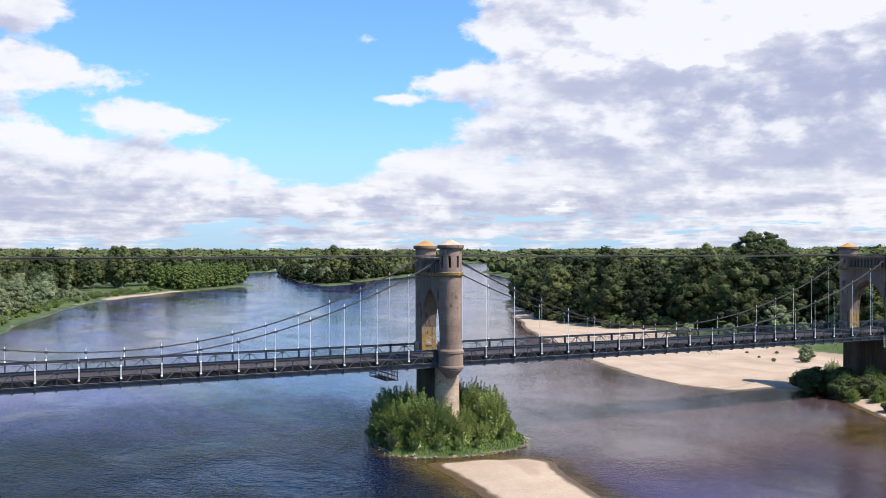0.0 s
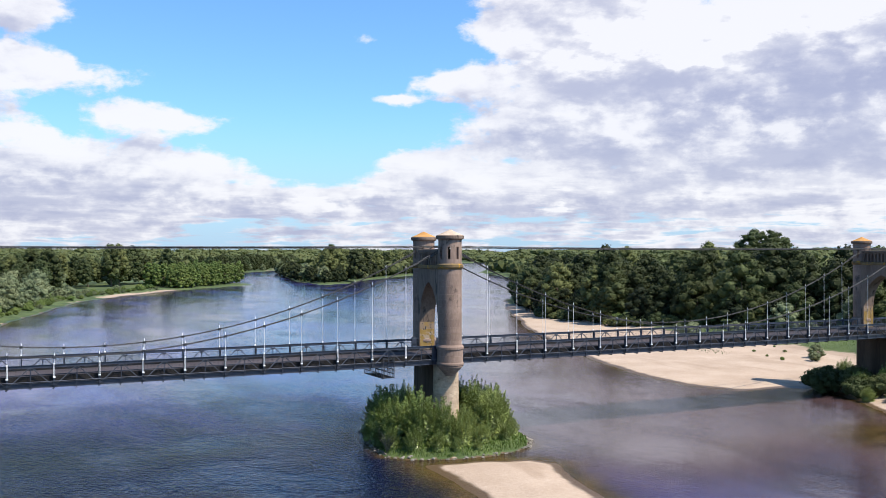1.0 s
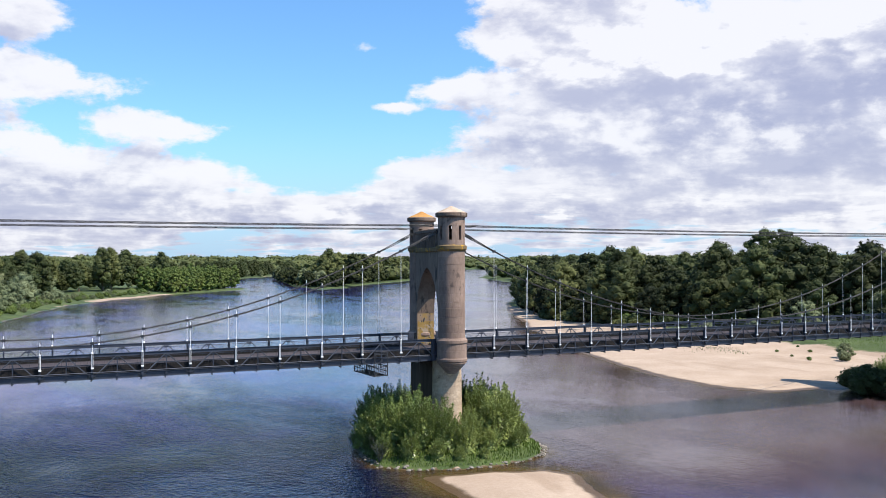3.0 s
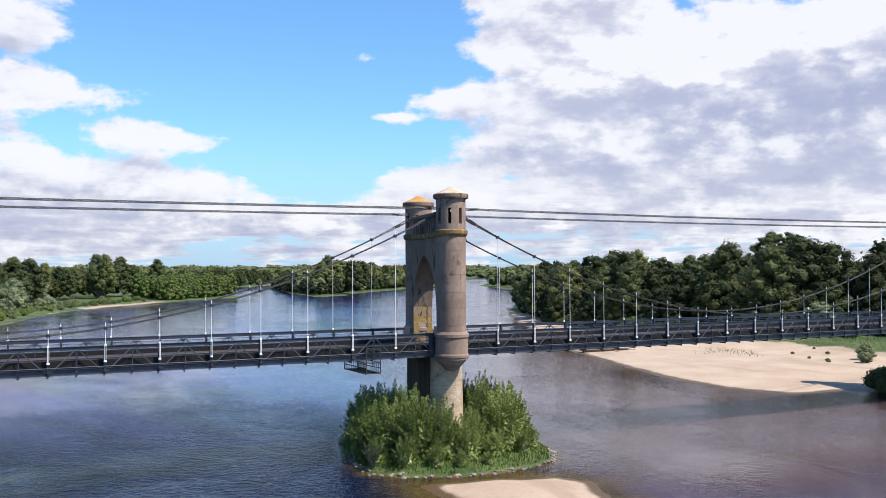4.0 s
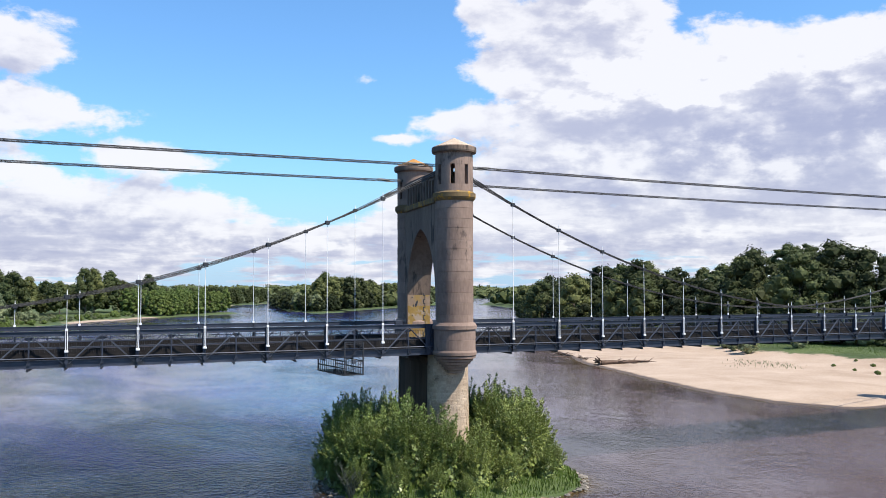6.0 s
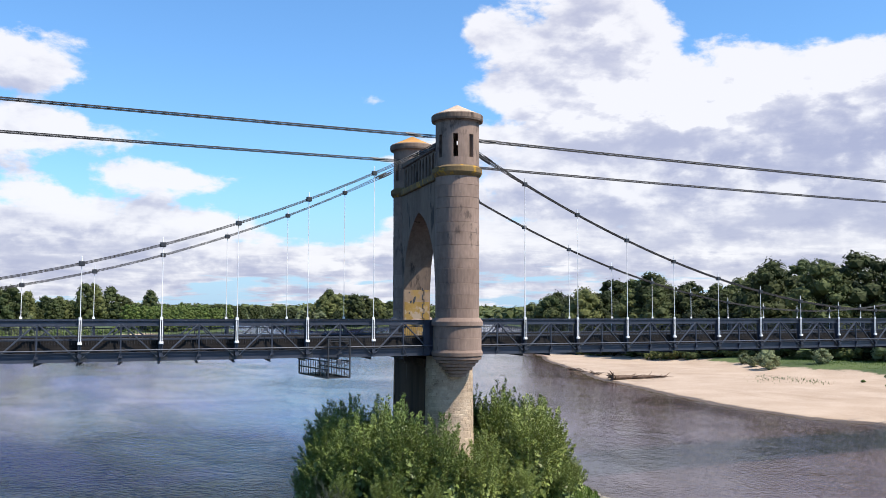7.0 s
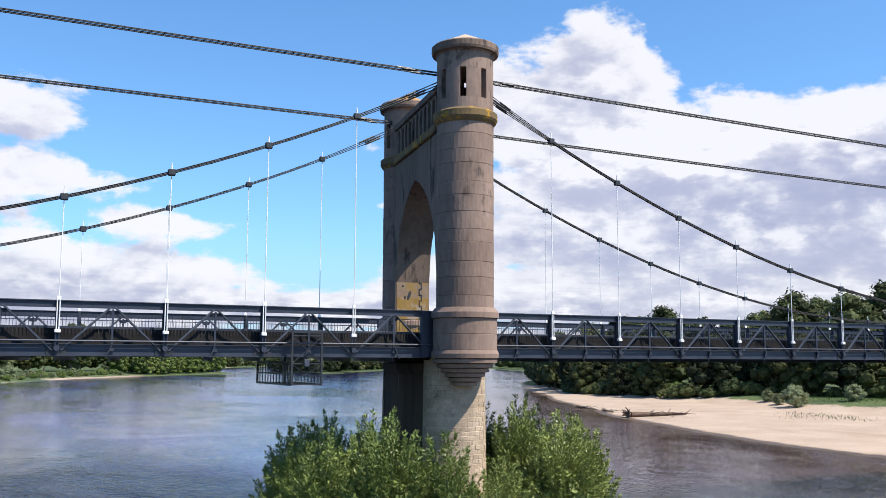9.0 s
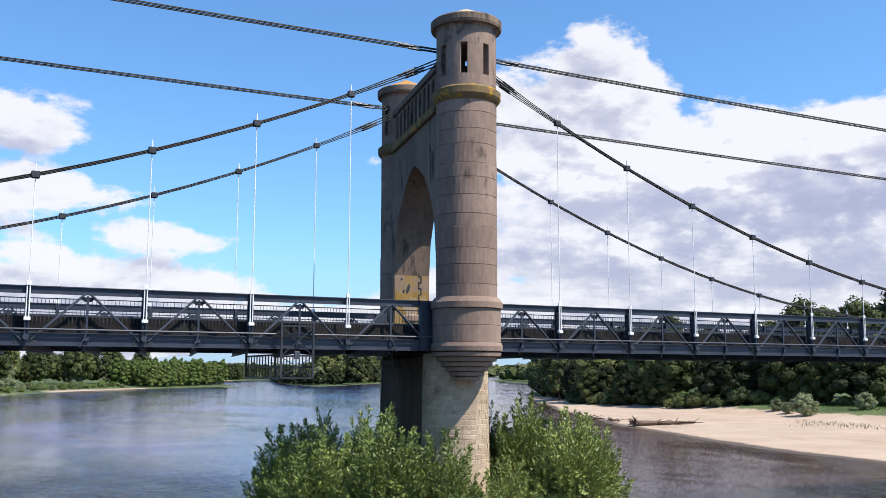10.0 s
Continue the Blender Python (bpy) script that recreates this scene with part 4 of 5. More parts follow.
for x in (-9.2, -7.7):
    part("hanger_post", beam(bmesh.new(), (x, 1.0, 9.05), (x, 1.0, 10.5), 0.1, 0.1), DARK_STEEL, cradle)

# small white ladder on the far tower's near side
ladder = thing("access_ladder", "small white steel access ladder under the deck end", "ladder", m=pose(SPAN - 2.4, Y_NEAR - 0.35, 0))
for x in (-0.28, 0.28):
    part("stile", beam(bmesh.new(), (x, 0, 9.0), (x, 0, 11.2), 0.06, 0.06), WHITE_STEEL, ladder)
for i in range(7):
    part("rung", beam(bmesh.new(), (-0.28, 0, 9.15 + 0.32 * i), (0.28, 0, 9.15 + 0.32 * i), 0.04, 0.04), WHITE_STEEL, ladder)

# pale rubble stones on the near round end of the first pier
stone_meshes = []
for v in range(8):
    rng = random.Random(40 + v)
    half = rng.uniform(5.2, 7.4)
    bm = bmesh.new()
    arc_block(bm, 1.62, 1.696 + rng.uniform(0, 0.022), radians(-half), radians(half), 0.008, 0.234 - rng.uniform(0, 0.02), 2, 0.014)
    me = bpy.data.meshes.new("stone")
    bm.to_mesh(me)
    bm.free()
    me.materials.append(RUBBLE)
    stone_meshes.append((me, half))


def stone_rows(z0, z1):
    """Poses of the stones, course by course."""
    rng = random.Random(7)
    out = []
    z = z0
    while z < z1:
        wider = 1.0 + 0.08 * (9.9 - z) / 10.7
        a = 182 + rng.uniform(0, 8)
        while a < 352:
            me, half = rng.choice(stone_meshes)
            a += half
            out.append((me, pose(0, -PIER_NOSE * (1 + 0.02 * (9.9 - z) / 10.7), z, 0, 0, a) @ Matrix.Diagonal((wider, wider, rng.uniform(0.94, 1.05), 1))))
            a += half + rng.uniform(0.6, 1.6)
        z += 0.24
    return out


far_tower = copy_thing(tower, tower_pose(SPAN))
left_tower = copy_thing(tower, tower_pose(-SPAN))
# the second pier has no pale facing
for ob in list(far_tower.children_recursive):
    if ob.name.startswith("rubble_nose"):
        bpy.data.objects.remove(ob)
for me, m in stone_rows(4.2, 9.7):
    again("stone", me, pier, m)
bm = bmesh.new()
for me, m in stone_rows(0.6, 4.1):
    part_bm = bmesh.new()
    part_bm.from_mesh(me)
    part_bm.transform(m)
    spare = bpy.data.meshes.new("spare")
    part_bm.to_mesh(spare)
    part_bm.free()
    bm.from_mesh(spare)
    bpy.data.meshes.remove(spare)
tagged(part("lower_stonework", bm, RUBBLE, pier, "pale rubble stonework hidden behind shrubs"), kind="stuff")


# ---- plants ----
def narrow_leaves(rng, centres, normals, along_stem, length, width):
    """Narrow pointed leaves set along their stems."""
    n = len(centres)
    up = along_stem * 0.8 + normals * np.array((0.7, 0.7, 0.1)) + rng.normal(size=(n, 3)) * 0.4
    up /= np.maximum(np.linalg.norm(up, axis=1, keepdims=True), 1e-6)
    side = np.cross(up, normals + np.array((0, 0, 0.5)))
    side /= np.maximum(np.linalg.norm(side, axis=1, keepdims=True), 1e-6)
    size = rng.uniform(0.65, 1.3, (n, 1))
    verts = np.stack([centres - side * width * size * 0.5, centres + side * width * size * 0.5, centres + up * length * size], 1).reshape(-1, 3)
    return verts, np.arange(3 * n).reshape(n, 3)


def leaf_quads(rng, centres, normals, length, width, upright=0.0):
    """Diamond leaves: one quad each, turned about their normals."""
    n = len(centres)
    nor = normals / np.maximum(np.linalg.norm(normals, axis=1, keepdims=True), 1e-6)
    side = np.cross(nor, rng.normal(size=(n, 3)))
    side /= np.maximum(np.linalg.norm(side, axis=1, keepdims=True), 1e-6)
    up = np.cross(side, nor)
    if upright:
        up = up * (1 - upright) + np.array([0, 0, 1.0]) * upright
        up /= np.maximum(np.linalg.norm(up, axis=1, keepdims=True), 1e-6)
        side = np.cross(up, nor)
        side /= np.maximum(np.linalg.norm(side, axis=1, keepdims=True), 1e-6)
    size = rng.uniform(0.65, 1.3, (n, 1))
    L, W = up * length * size * 0.5, side * width * size * 0.5
    verts = np.stack([centres - L, centres + W, centres + L, centres - W], 1).reshape(-1, 3)
    faces = np.arange(4 * n).reshape(n, 4)
    return verts, faces


ICO_V = np.array([(0, 0, 1)] + [(0.894 * math.cos(1.2566 * k), 0.894 * math.sin(1.2566 * k), 0.447) for k in range(5)]
                 + [(0.894 * math.cos(1.2566 * k + 0.628), 0.894 * math.sin(1.2566 * k + 0.628), -0.447) for k in range(5)] + [(0, 0, -1)])
ICO_F = [(0, 1 + k, 1 + (k + 1) % 5) for k in range(5)] + [(1 + k, 6 + k, 1 + (k + 1) % 5) for k in range(5)] + [(1 + (k + 1) % 5, 6 + k, 6 + (k + 1) % 5) for k in range(5)] + [(11, 6 + (k + 1) % 5, 6 + k) for k in range(5)]


def leaf_tris(rng, centres, normals, size):
    """Leaf sprays for trees seen from afar: one triangle each."""
    n = len(centres)
    nor = normals / np.maximum(np.linalg.norm(normals, axis=1, keepdims=True), 1e-6)
    side = np.cross(nor, rng.normal(size=(n, 3)))
    side /= np.maximum(np.linalg.norm(side, axis=1, keepdims=True), 1e-6)
    up = np.cross(side, nor)
    k = size * rng.uniform(0.55, 1.35, (n, 1))
    verts = np.stack([centres - side * k * 0.6 - up * k * 0.4, centres + side * k * 0.6 - up * k * 0.4, centres + up * k * 0.8], 1).reshape(-1, 3)
    return verts, np.arange(3 * n).reshape(n, 3)


def crown_mesh(name, seed, blobs, per_blob, leaf, material):
    """A crown: rounded lobes (x, y, z, r) of leaves, each over a heart of inner foliage, with gaps between them."""
    rng = np.random.RandomState(seed)
    vs, fs, count = [], [], 0
    for x, y, z, r in blobs:
        c = np.array((x, y, z))
        flat = np.array((1, 1, rng.uniform(0.68, 0.9)))
        d = rng.normal(size=(per_blob, 3))
        d /= np.linalg.norm(d, axis=1, keepdims=True)
        d[:, 2] = np.where(d[:, 2] < -0.3, -d[:, 2], d[:, 2])
        lumps = 1 + 0.16 * np.sin(d[:, :1] * 5 + seed) * np.sin(d[:, 1:2] * 6 + x) + 0.08 * np.sin(d[:, 2:] * 9 + y)
        pos = c + d * r * flat * lumps * (1 - np.abs(rng.normal(0, 0.10, (per_blob, 1)))) + d * r * 0.22 * (rng.uniform(size=(per_blob, 1)) < 0.12)
        v, f = leaf_tris(rng, pos, d + rng.normal(size=d.shape) * 0.42 + np.array((0, 0, 0.2)), leaf)
        vs.append(v)
        fs.extend((f + count).tolist())
        count += len(v)
        v = c + ICO_V * r * 0.80 * flat * rng.uniform(0.85, 1.08, (12, 1))
        vs.append(v)
        fs.extend([tuple(i + count for i in t) for t in ICO_F])
        count += 12
    return mesh_from(name, np.concatenate(vs), fs, material)


def spread_blobs(seed, height, radius, base, count):
    """A wide, open, flat-bottomed crown of many small clumps."""
    rng = np.random.RandomState(seed)
    out = []
    for i in range(count):
        a, rr = rng.uniform(0, 6.283), math.sqrt(rng.uniform(0, 1))
        edge = 1 + 0.16 * math.sin(3 * a + 1) + 0.10 * math.sin(7 * a)
        roof = base + (height - base) * math.sqrt(max(0.0, 1 - 0.8 * rr * rr)) 
        z = base + (roof - base) * rng.uniform(0.2, 1.0) ** 0.5
        out.append((radius * rr * edge * math.cos(a), radius * rr * edge * math.sin(a), z, radius * rng.uniform(0.08, 0.15)))
    return out


def tree_blobs(seed, height, radius, base, count):
    """Lobes over an uneven egg-shaped crown, a few of them standing out, smaller towards the top."""
    rng = np.random.RandomState(seed)
    out = []
    phase = rng.uniform(0, 6.283, 3)
    for i in range(count):
        h = ((i + rng.uniform(0.2, 0.8)) / count) ** 0.85
        a = 2.39996 * i + rng.uniform(-0.5, 0.5)
        env = math.sin(math.pi * min(0.96, 0.16 + 0.80 * h)) ** 0.65
        uneven = 1 + 0.18 * math.sin(2 * a + phase[0]) * math.sin(4 * h + phase[1]) + rng.uniform(-0.14, 0.10)
        size = radius * rng.uniform(0.28, 0.52) * (1.08 - 0.35 * h)
        rr = max(0.0, radius * env * uneven - size * 0.72)
        out.append((rr * math.cos(a), rr * math.sin(a), base + size * 0.4 + h * (height - base - size * 1.15), size))
    return out


def trunk_mesh(seed, height, r):
    rng = random.Random(seed)
    bm = bmesh.new()
    pts = [(rng.uniform(-0.02, 0.02) * height * t, rng.uniform(-0.02, 0.02) * height * t, height * t - 0.6) for t in (0, 0.12, 0.35, 0.6, 0.8)]
    tube(bm, pts, [r * 1.35, r, r * 0.8, r * 0.5, r * 0.2], 7)
    for k in range(5):
        a = rng.uniform(0, 6.28)
        z = height * rng.uniform(0.25, 0.6)
        d = height * rng.uniform(0.15, 0.28)
        tube(bm, [(0, 0, z), (d * 0.5 * math.cos(a), d * 0.5 * math.sin(a), z + d * 0.35), (d * math.cos(a), d * math.sin(a), z + d * 0.9)], [r * 0.4, r * 0.28, r * 0.1], 5)
    me = bpy.data.meshes.new("trunk")
    bm.to_mesh(me)
    bm.free()
    me.materials.append(BARK)
    return me


KINDS, FAR_KINDS = {}, {}


def tree_kind(kind, seeds, height, radius, base, count, per_blob, leaf, material, wide=False):
    """Variants of one kind of tree, with a light form for far woods."""
    KINDS[kind] = []
    FAR_KINDS[kind] = []
    for s in seeds:
        blobs = spread_blobs(s, height, radius, base, count) if wide else tree_blobs(s, height, radius, base, count)
        KINDS[kind].append((trunk_mesh(s, height * 0.8, height * 0.018), crown_mesh("crown", s, blobs, per_blob, leaf, material)))
        light = crown_mesh("far_crown", s + 70, blobs, 34, leaf * 1.7, material)
        v = np.empty(len(light.vertices) * 3)
        light.vertices.foreach_get("co", v)
        FAR_KINDS[kind].append((v.reshape(-1, 3), [tuple(p.vertices) for p in light.polygons], material))
        bpy.data.meshes.remove(light)


tree_kind("oak", (1, 2, 3, 4), 22.0, 7.6, 2.0, 30, 90, 0.46, LEAF_OAK)
tree_kind("olive", (5, 6, 7), 21.0, 7.0, 2.0, 28, 90, 0.46, LEAF_OLIVE)
tree_kind("edge", (8, 9, 10), 13.0, 5.6, 0.2, 24, 82, 0.39, LEAF_OAK)
tree_kind("willow", (11, 12, 13), 12.0, 5.6, 0.2, 24, 82, 0.39, LEAF_GREY)
tree_kind("poplar", (14, 15), 9.5, 2.4, 0.2, 16, 60, 0.36, LEAF_YOUNG)
tree_kind("bush", (16, 17), 4.6, 3.0, 0.1, 18, 100, 0.22, LEAF_GREY)
tree_kind("green_bush", (18, 19), 4.2, 3.0, 0.1, 18, 100, 0.24, LEAF_YOUNG)
tree_kind("tall", (20, 21, 22), 25.0, 7.0, 4.0, 34, 112, 0.44, LEAF_OLIVE)
tree_kind("scrub", (24, 25), 4.2, 3.4, 0.1, 20, 90, 0.26, LEAF_OLIVE)
tree_kind("feathery", (26,), 25.0, 5.0, 12.0, 44, 34, 0.34, LEAF_OLIVE)
tree_kind("parasol", (23,), 38.0, 16.5, 15.0, 260, 76, 0.42, LEAF_OLIVE, wide=True)
TREE_LABEL = {
    "oak": ("dark green broadleaf tree with a dense rounded crown", "tree", "trees of the riverside woods"),
    "olive": ("olive green broadleaf tree with a dense crown", "tree", "trees of the riverside woods"),
    "edge": ("low dark green tree with branches near the ground", "tree", "trees at the edge of the woods"),
    "willow": ("grey-green willow tree on the river bank", "willow tree", "willows on the bank"),
    "poplar": ("slender bright green young poplar in a thicket", "poplar tree", "young poplars on the bank"),
    "bush": ("silvery green willow bush at the edge of the sand", "bush", "bushes by the river"),
    "green_bush": ("low bright green bush on the grassy bank", "bush", "bushes by the river"),
    "scrub": ("dense dark green scrub bush at the foot of a bridge pier", "bush", "bushes round the pier foot"),
    "tall": ("tall dark green broadleaf tree rising above the woods", "tree", "tall trees of the woods"),
    "feathery": ("pale feathery tree with an open crown above the woods", "tree", ""),
    "parasol": ("very tall wide-spreading tree above the woods", "tree", ""),
}
plant_rng = random.Random(11)
plant_names = {"bush": "bush", "green_bush": "bush", "scrub": "bush", "willow": "willow_tree", "poplar": "poplar_tree"}


def plant(kind, x, y, scale=1.0, z=None, tall=1.0):
    trunk, crown = plant_rng.choice(KINDS[kind])
    label, category, group = TREE_LABEL[kind]
    s = scale * plant_rng.uniform(0.86, 1.16)
    ground_here = ground_at(x, y) if z is None else z
    ob = thing(plant_names.get(kind, "broadleaf_tree"), label, category, group, pose(x, y, ground_here - 0.05, 0, 0, plant_rng.uniform(0, 360)) @ Matrix.Diagonal((s, s, s * tall * plant_rng.uniform(0.92, 1.1), 1)))
    again("trunk", trunk, ob, Matrix())
    again("crown", crown, ob, Matrix())
    return ob


JOINED = {}


def plant_far(area, kind, x, y, scale=1.0):
    """A tree of the far woods, joined with its neighbours."""
    v, f, material = plant_rng.choice(FAR_KINDS[kind])
    s = scale * plant_rng.uniform(0.80, 1.16)
    a = plant_rng.uniform(0, 6.28)
    turn = np.array(((math.cos(a), -math.sin(a), 0), (math.sin(a), math.cos(a), 0), (0, 0, 1))) * s
    vs, fs = JOINED.setdefault((area, material.name), ([], []))
    count = sum(len(k) for k in vs)
    vs.append(v @ turn.T + np.array((x, y, ground_at(x, y))))
    fs.extend([tuple(i + count for i in t) for t in f])


def finish_far(labels):
    for (area, material), (vs, fs) in JOINED.items():
        me = mesh_from(area, np.concatenate(vs), fs, bpy.data.materials[material])
        tagged(new(area, me), labels[area], "woods", kind="stuff")


def along(points, step, jitter, rng):
    """Places along a line of points."""
    out = []
    for (ax, ay), (bx, by) in zip(points, points[1:]):
        d = math.hypot(bx - ax, by - ay)
        for i in range(max(1, int(d / step))):
            t = (i + rng.uniform(0.1, 0.9)) / max(1, int(d / step))
            out.append((ax + (bx - ax) * t + rng.uniform(-jitter, jitter), ay + (by - ay) * t + rng.uniform(-jitter, jitter)))
    return out


def offset(points, d):
    """The same line moved d metres to its right."""
    out = []
    for i, p in enumerate(points):
        a, b = Vector(points[max(0, i - 1)]), Vector(points[min(len(points) - 1, i + 1)])
        t = (b - a).normalized()
        out.append((p[0] + t.y * d, p[1] - t.x * d))
    return out


# right-hand woods behind the sand
EDGE_RIGHT = [(402, 594), (282, 416), (208, 322), (172, 262), (152, 222), (145, 197), (142, 174), (140, 155), (137, 138), (142, 121), (148, 104), (154, 86), (164, 55), (182, 15), (215, -40)]
back = [(x, y) for x, y in EDGE_RIGHT[::-1]]
rng_w = random.Random(21)
for x, y in along(offset(back, 3.0), 7.0, 1.5, rng_w):
    plant(rng_w.choice(("edge", "edge", "olive", "edge", "willow")), x, y, (0.8 if rng_w.random() < 0.5 else 1.05) * (0.75 if y > 205 else 1.0))
for d, step, kinds in ((11, 8.5, ("oak", "oak", "olive", "oak", "oak")), (21, 10, ("oak", "olive", "oak", "oak")), (33, 12, ("oak", "olive", "oak")), (50, 15, ("oak", "olive")), (72, 19, ("olive", "oak", "oak"))):
    for x, y in along(offset(back, d), step, 3.0, rng_w):
        size = 0.87 + 0.10 * math.sin(x * 0.09 + y * 0.05) + rng_w.uniform(-0.22, 0.16) + (0.08 if y < 110 else 0.0) - (0.20 if 205 < y < 420 and d < 25 else 0.0)
        if d < 15 and y < 330:
            plant(rng_w.choice(kinds), x, y, size)
        else:
            plant_far("right_woods", rng_w.choice(kinds), x, y, size)
plant("parasol", 292, 226, 1.06, 0.5)
for kind, x, y, s in (("feathery", 266, 235, 1.1), ("tall", 246, 235, 0.98), ("tall", 218, 238, 0.92), ("olive", 187, 238, 1.05)):
    plant(kind, x, y, s)
for x, y, s in ((372, 240, 0.7), (398, 265, 0.75)):
    plant("tall", x, y, s, 4.0)
# bushes and grass edge along the sand
BUSHES = ((127, 91, 1.1), (136, 84, 0.8), (133, 104, 0.65), (130, 98, 0.55), (118, 40, 0.6), (146, 66, 0.8), (113, 36, 0.5))
for x, y, s in BUSHES:
    plant("bush", x, y, s)
plant("willow", 151, 80, 0.66)
for x, y in along(offset(back[2:10], -2.5), 3.6, 1.5, rng_w):
    plant(rng_w.choice(("scrub", "scrub", "edge")), x, y, rng_w.uniform(0.5, 0.95))
for x, y in ((111, 48), (108, 40.5), (109.5, 42), (121, 52), (116, 57), (126, 60)):
    plant("green_bush", x, y, 0.15)
# left bank
for x, y in along([(158, 224), (149, 192), (139, 152), (139, 132)], 5.0, 1.2, rng_w):
    plant(rng_w.choice(("scrub", "scrub", "green_bush", "edge")), x, y, rng_w.uniform(0.6, 0.9))
for x, y in along([(-52, 216), (-44, 262), (-10, 396), (6, 428)], 6.0, 2.5, rng_w):
    plant(rng_w.choice(("green_bush", "bush", "green_bush")), x - 5, y, rng_w.uniform(0.25, 0.7))
EDGE_LEFT = [(-60, 212), (-48, 268), (-13, 405), (20, 472), (62, 542), (124, 604)]
for x, y in along(offset(EDGE_LEFT[:3] + [(2, 436)], -8), 9, 4, rng_w):
    plant(rng_w.choice(("willow", "willow", "willow", "bush")), x, y, rng_w.uniform(0.8, 1.45))
for x, y in along(offset(EDGE_LEFT[:3] + [(2, 436)], -22), 10, 5, rng_w):
    plant(rng_w.choice(("willow", "willow", "edge")), x, y, rng_w.uniform(0.9, 1.35))
for x, y in along(offset(EDGE_LEFT[:5], -2.5), 5, 3, rng_w):
    plant(rng_w.choice(("green_bush", "green_bush", "bush")), x, y, rng_w.uniform(0.2, 0.65))
for x, y in along(offset(EDGE_LEFT[:5], -7), 9, 4, rng_w):
    plant(rng_w.choice(("green_bush", "bush", "green_bush")), x, y, rng_w.uniform(0.4, 1.1))
for d in (-5, -12, -20, -28):
    for x, y in along(offset([(78, 548), (112, 596), (148, 644)], d), 4.5, 2, rng_w):
        plant("poplar", x, y, 1.6)
# Mostly the paler olive leaves, haze being put into their colour.
for d, step in ((-45, 12), (-60, 13), (-80, 16), (-105, 19)):
    for x, y in along(offset(EDGE_LEFT, d), step, 5, rng_w):
        if x > -62 + (y + 120) * 0.012:
            plant_far("left_woods", rng_w.choice(("olive", "olive", "tall", "oak", "willow")), x, y, 0.92 + 0.16 * math.sin(x * 0.07 + y * 0.03) + rng_w.uniform(-0.2, 0.2))
for x, y, s in ((-21, 520, 1.12), (-4, 524, 0.95), (31, 560, 1.14), (37, 566, 1.0), (16, 560, 0.95), (-34, 500, 1.0), (62, 610, 0.9)):
    plant("tall", x, y, s)
far_left = [(200, 990), (296, 1165), (345, 1240), (413, 1430), (560, 1760)]
for d, step in ((-8, 14), (-24, 18), (-50, 24), (-90, 34)):
    for x, y in along(offset(far_left, d), step, 6, rng_w):
        plant_far("left_woods", rng_w.choice(("oak", "olive", "edge", "willow")), x, y, 0.95)
# island in mid-river
for x, y in along([(205, 610), (212, 690), (236, 800), (296, 1040)], 9, 5, rng_w) + along([(214, 622), (252, 694), (372, 850), (510, 1030)], 10, 4, rng_w):
    plant(rng_w.choice(("edge", "willow", "edge", "poplar", "edge")), x + 4, y + 10, 1.1)
for x, y in along([(222, 650), (262, 760), (320, 900), (400, 1050)], 11, 10, rng_w) + along([(235, 660), (300, 780), (400, 930), (520, 1100)], 12, 10, rng_w):
    plant_far("mid_island_woods", rng_w.choice(("oak", "olive", "olive")), x, y, 1.12 if y > 790 else 1.22)
for x, y, s in ((232, 690, 1.0), (243, 704, 1.16), (254, 720, 1.22), (263, 732, 1.1), (293, 762, 1.15), (305, 776, 1.05), (330, 800, 0.95), (272, 745, 1.0)):
    plant("tall", x, y, s)
finish_far({"right_woods": "dense dark green woods behind the sand bank", "left_woods": "mixed green woods behind the river bank willows", "mid_island_woods": "dense green woods on the river island"})


# far woods, too many to count
def far_wood(name, areas, seed, label):
    rng = np.random.RandomState(seed)
    vs, fs, count = [], [], 0
    for x0, x1, y0, y1, number, size in areas:
        px, py = rng.uniform(x0, x1, number), rng.uniform(y0, y1, number)
        z, _, dist = land_height(px, py)
        keep = (z > 0.8) & (np.maximum(np.maximum(dist[0], dist[1]), dist[2]) > 6)
        for x, y, h in zip(px[keep], py[keep], z[keep]):
            s = size * rng.uniform(0.7, 1.25)
            c = np.array((x, y, h + s * 0.55))
            broad = np.array((0.8, 0.8, 0.62)) if y < 1400 else np.array((1.7, 1.7, 0.58))
            v = c + ICO_V * broad * s * rng.uniform(0.75, 1.1, (12, 1))
            vs.append(v)
            fs.extend([tuple(i + count for i in t) for t in ICO_F])
            count += 12
            d = rng.normal(size=(26, 3))
            d /= np.linalg.norm(d, axis=1, keepdims=True)
            d[:, 2] = np.abs(d[:, 2])
            v, f = leaf_quads(rng, c + d * broad * 1.1 * s * rng.uniform(0.8, 1.08, (26, 1)), d + rng.normal(size=d.shape) * 0.4, s * 0.42, s * 0.36)
            vs.append(v)
            fs.extend((f + count).tolist())
            count += len(v)
    # The paler olive leaves imitate distance haze by base colour.
    me = mesh_from(name, np.concatenate(vs), fs, LEAF_OLIVE)
    return tagged(new(name, me), label, "woods", kind="stuff")


far_wood("far_woods", [(-60, 1200, 700, 1500, 420, 13), (0, 2000, 1500, 2600, 700, 14), (350, 1300, 250, 1100, 420, 13), (900, 2600, 700, 2300, 400, 16), (-200, 3500, 2500, 4300, 900, 19), (2000, 4200, 300, 2500, 350, 20)], 31,
         "distant green woodland to the horizon, paled for haze")


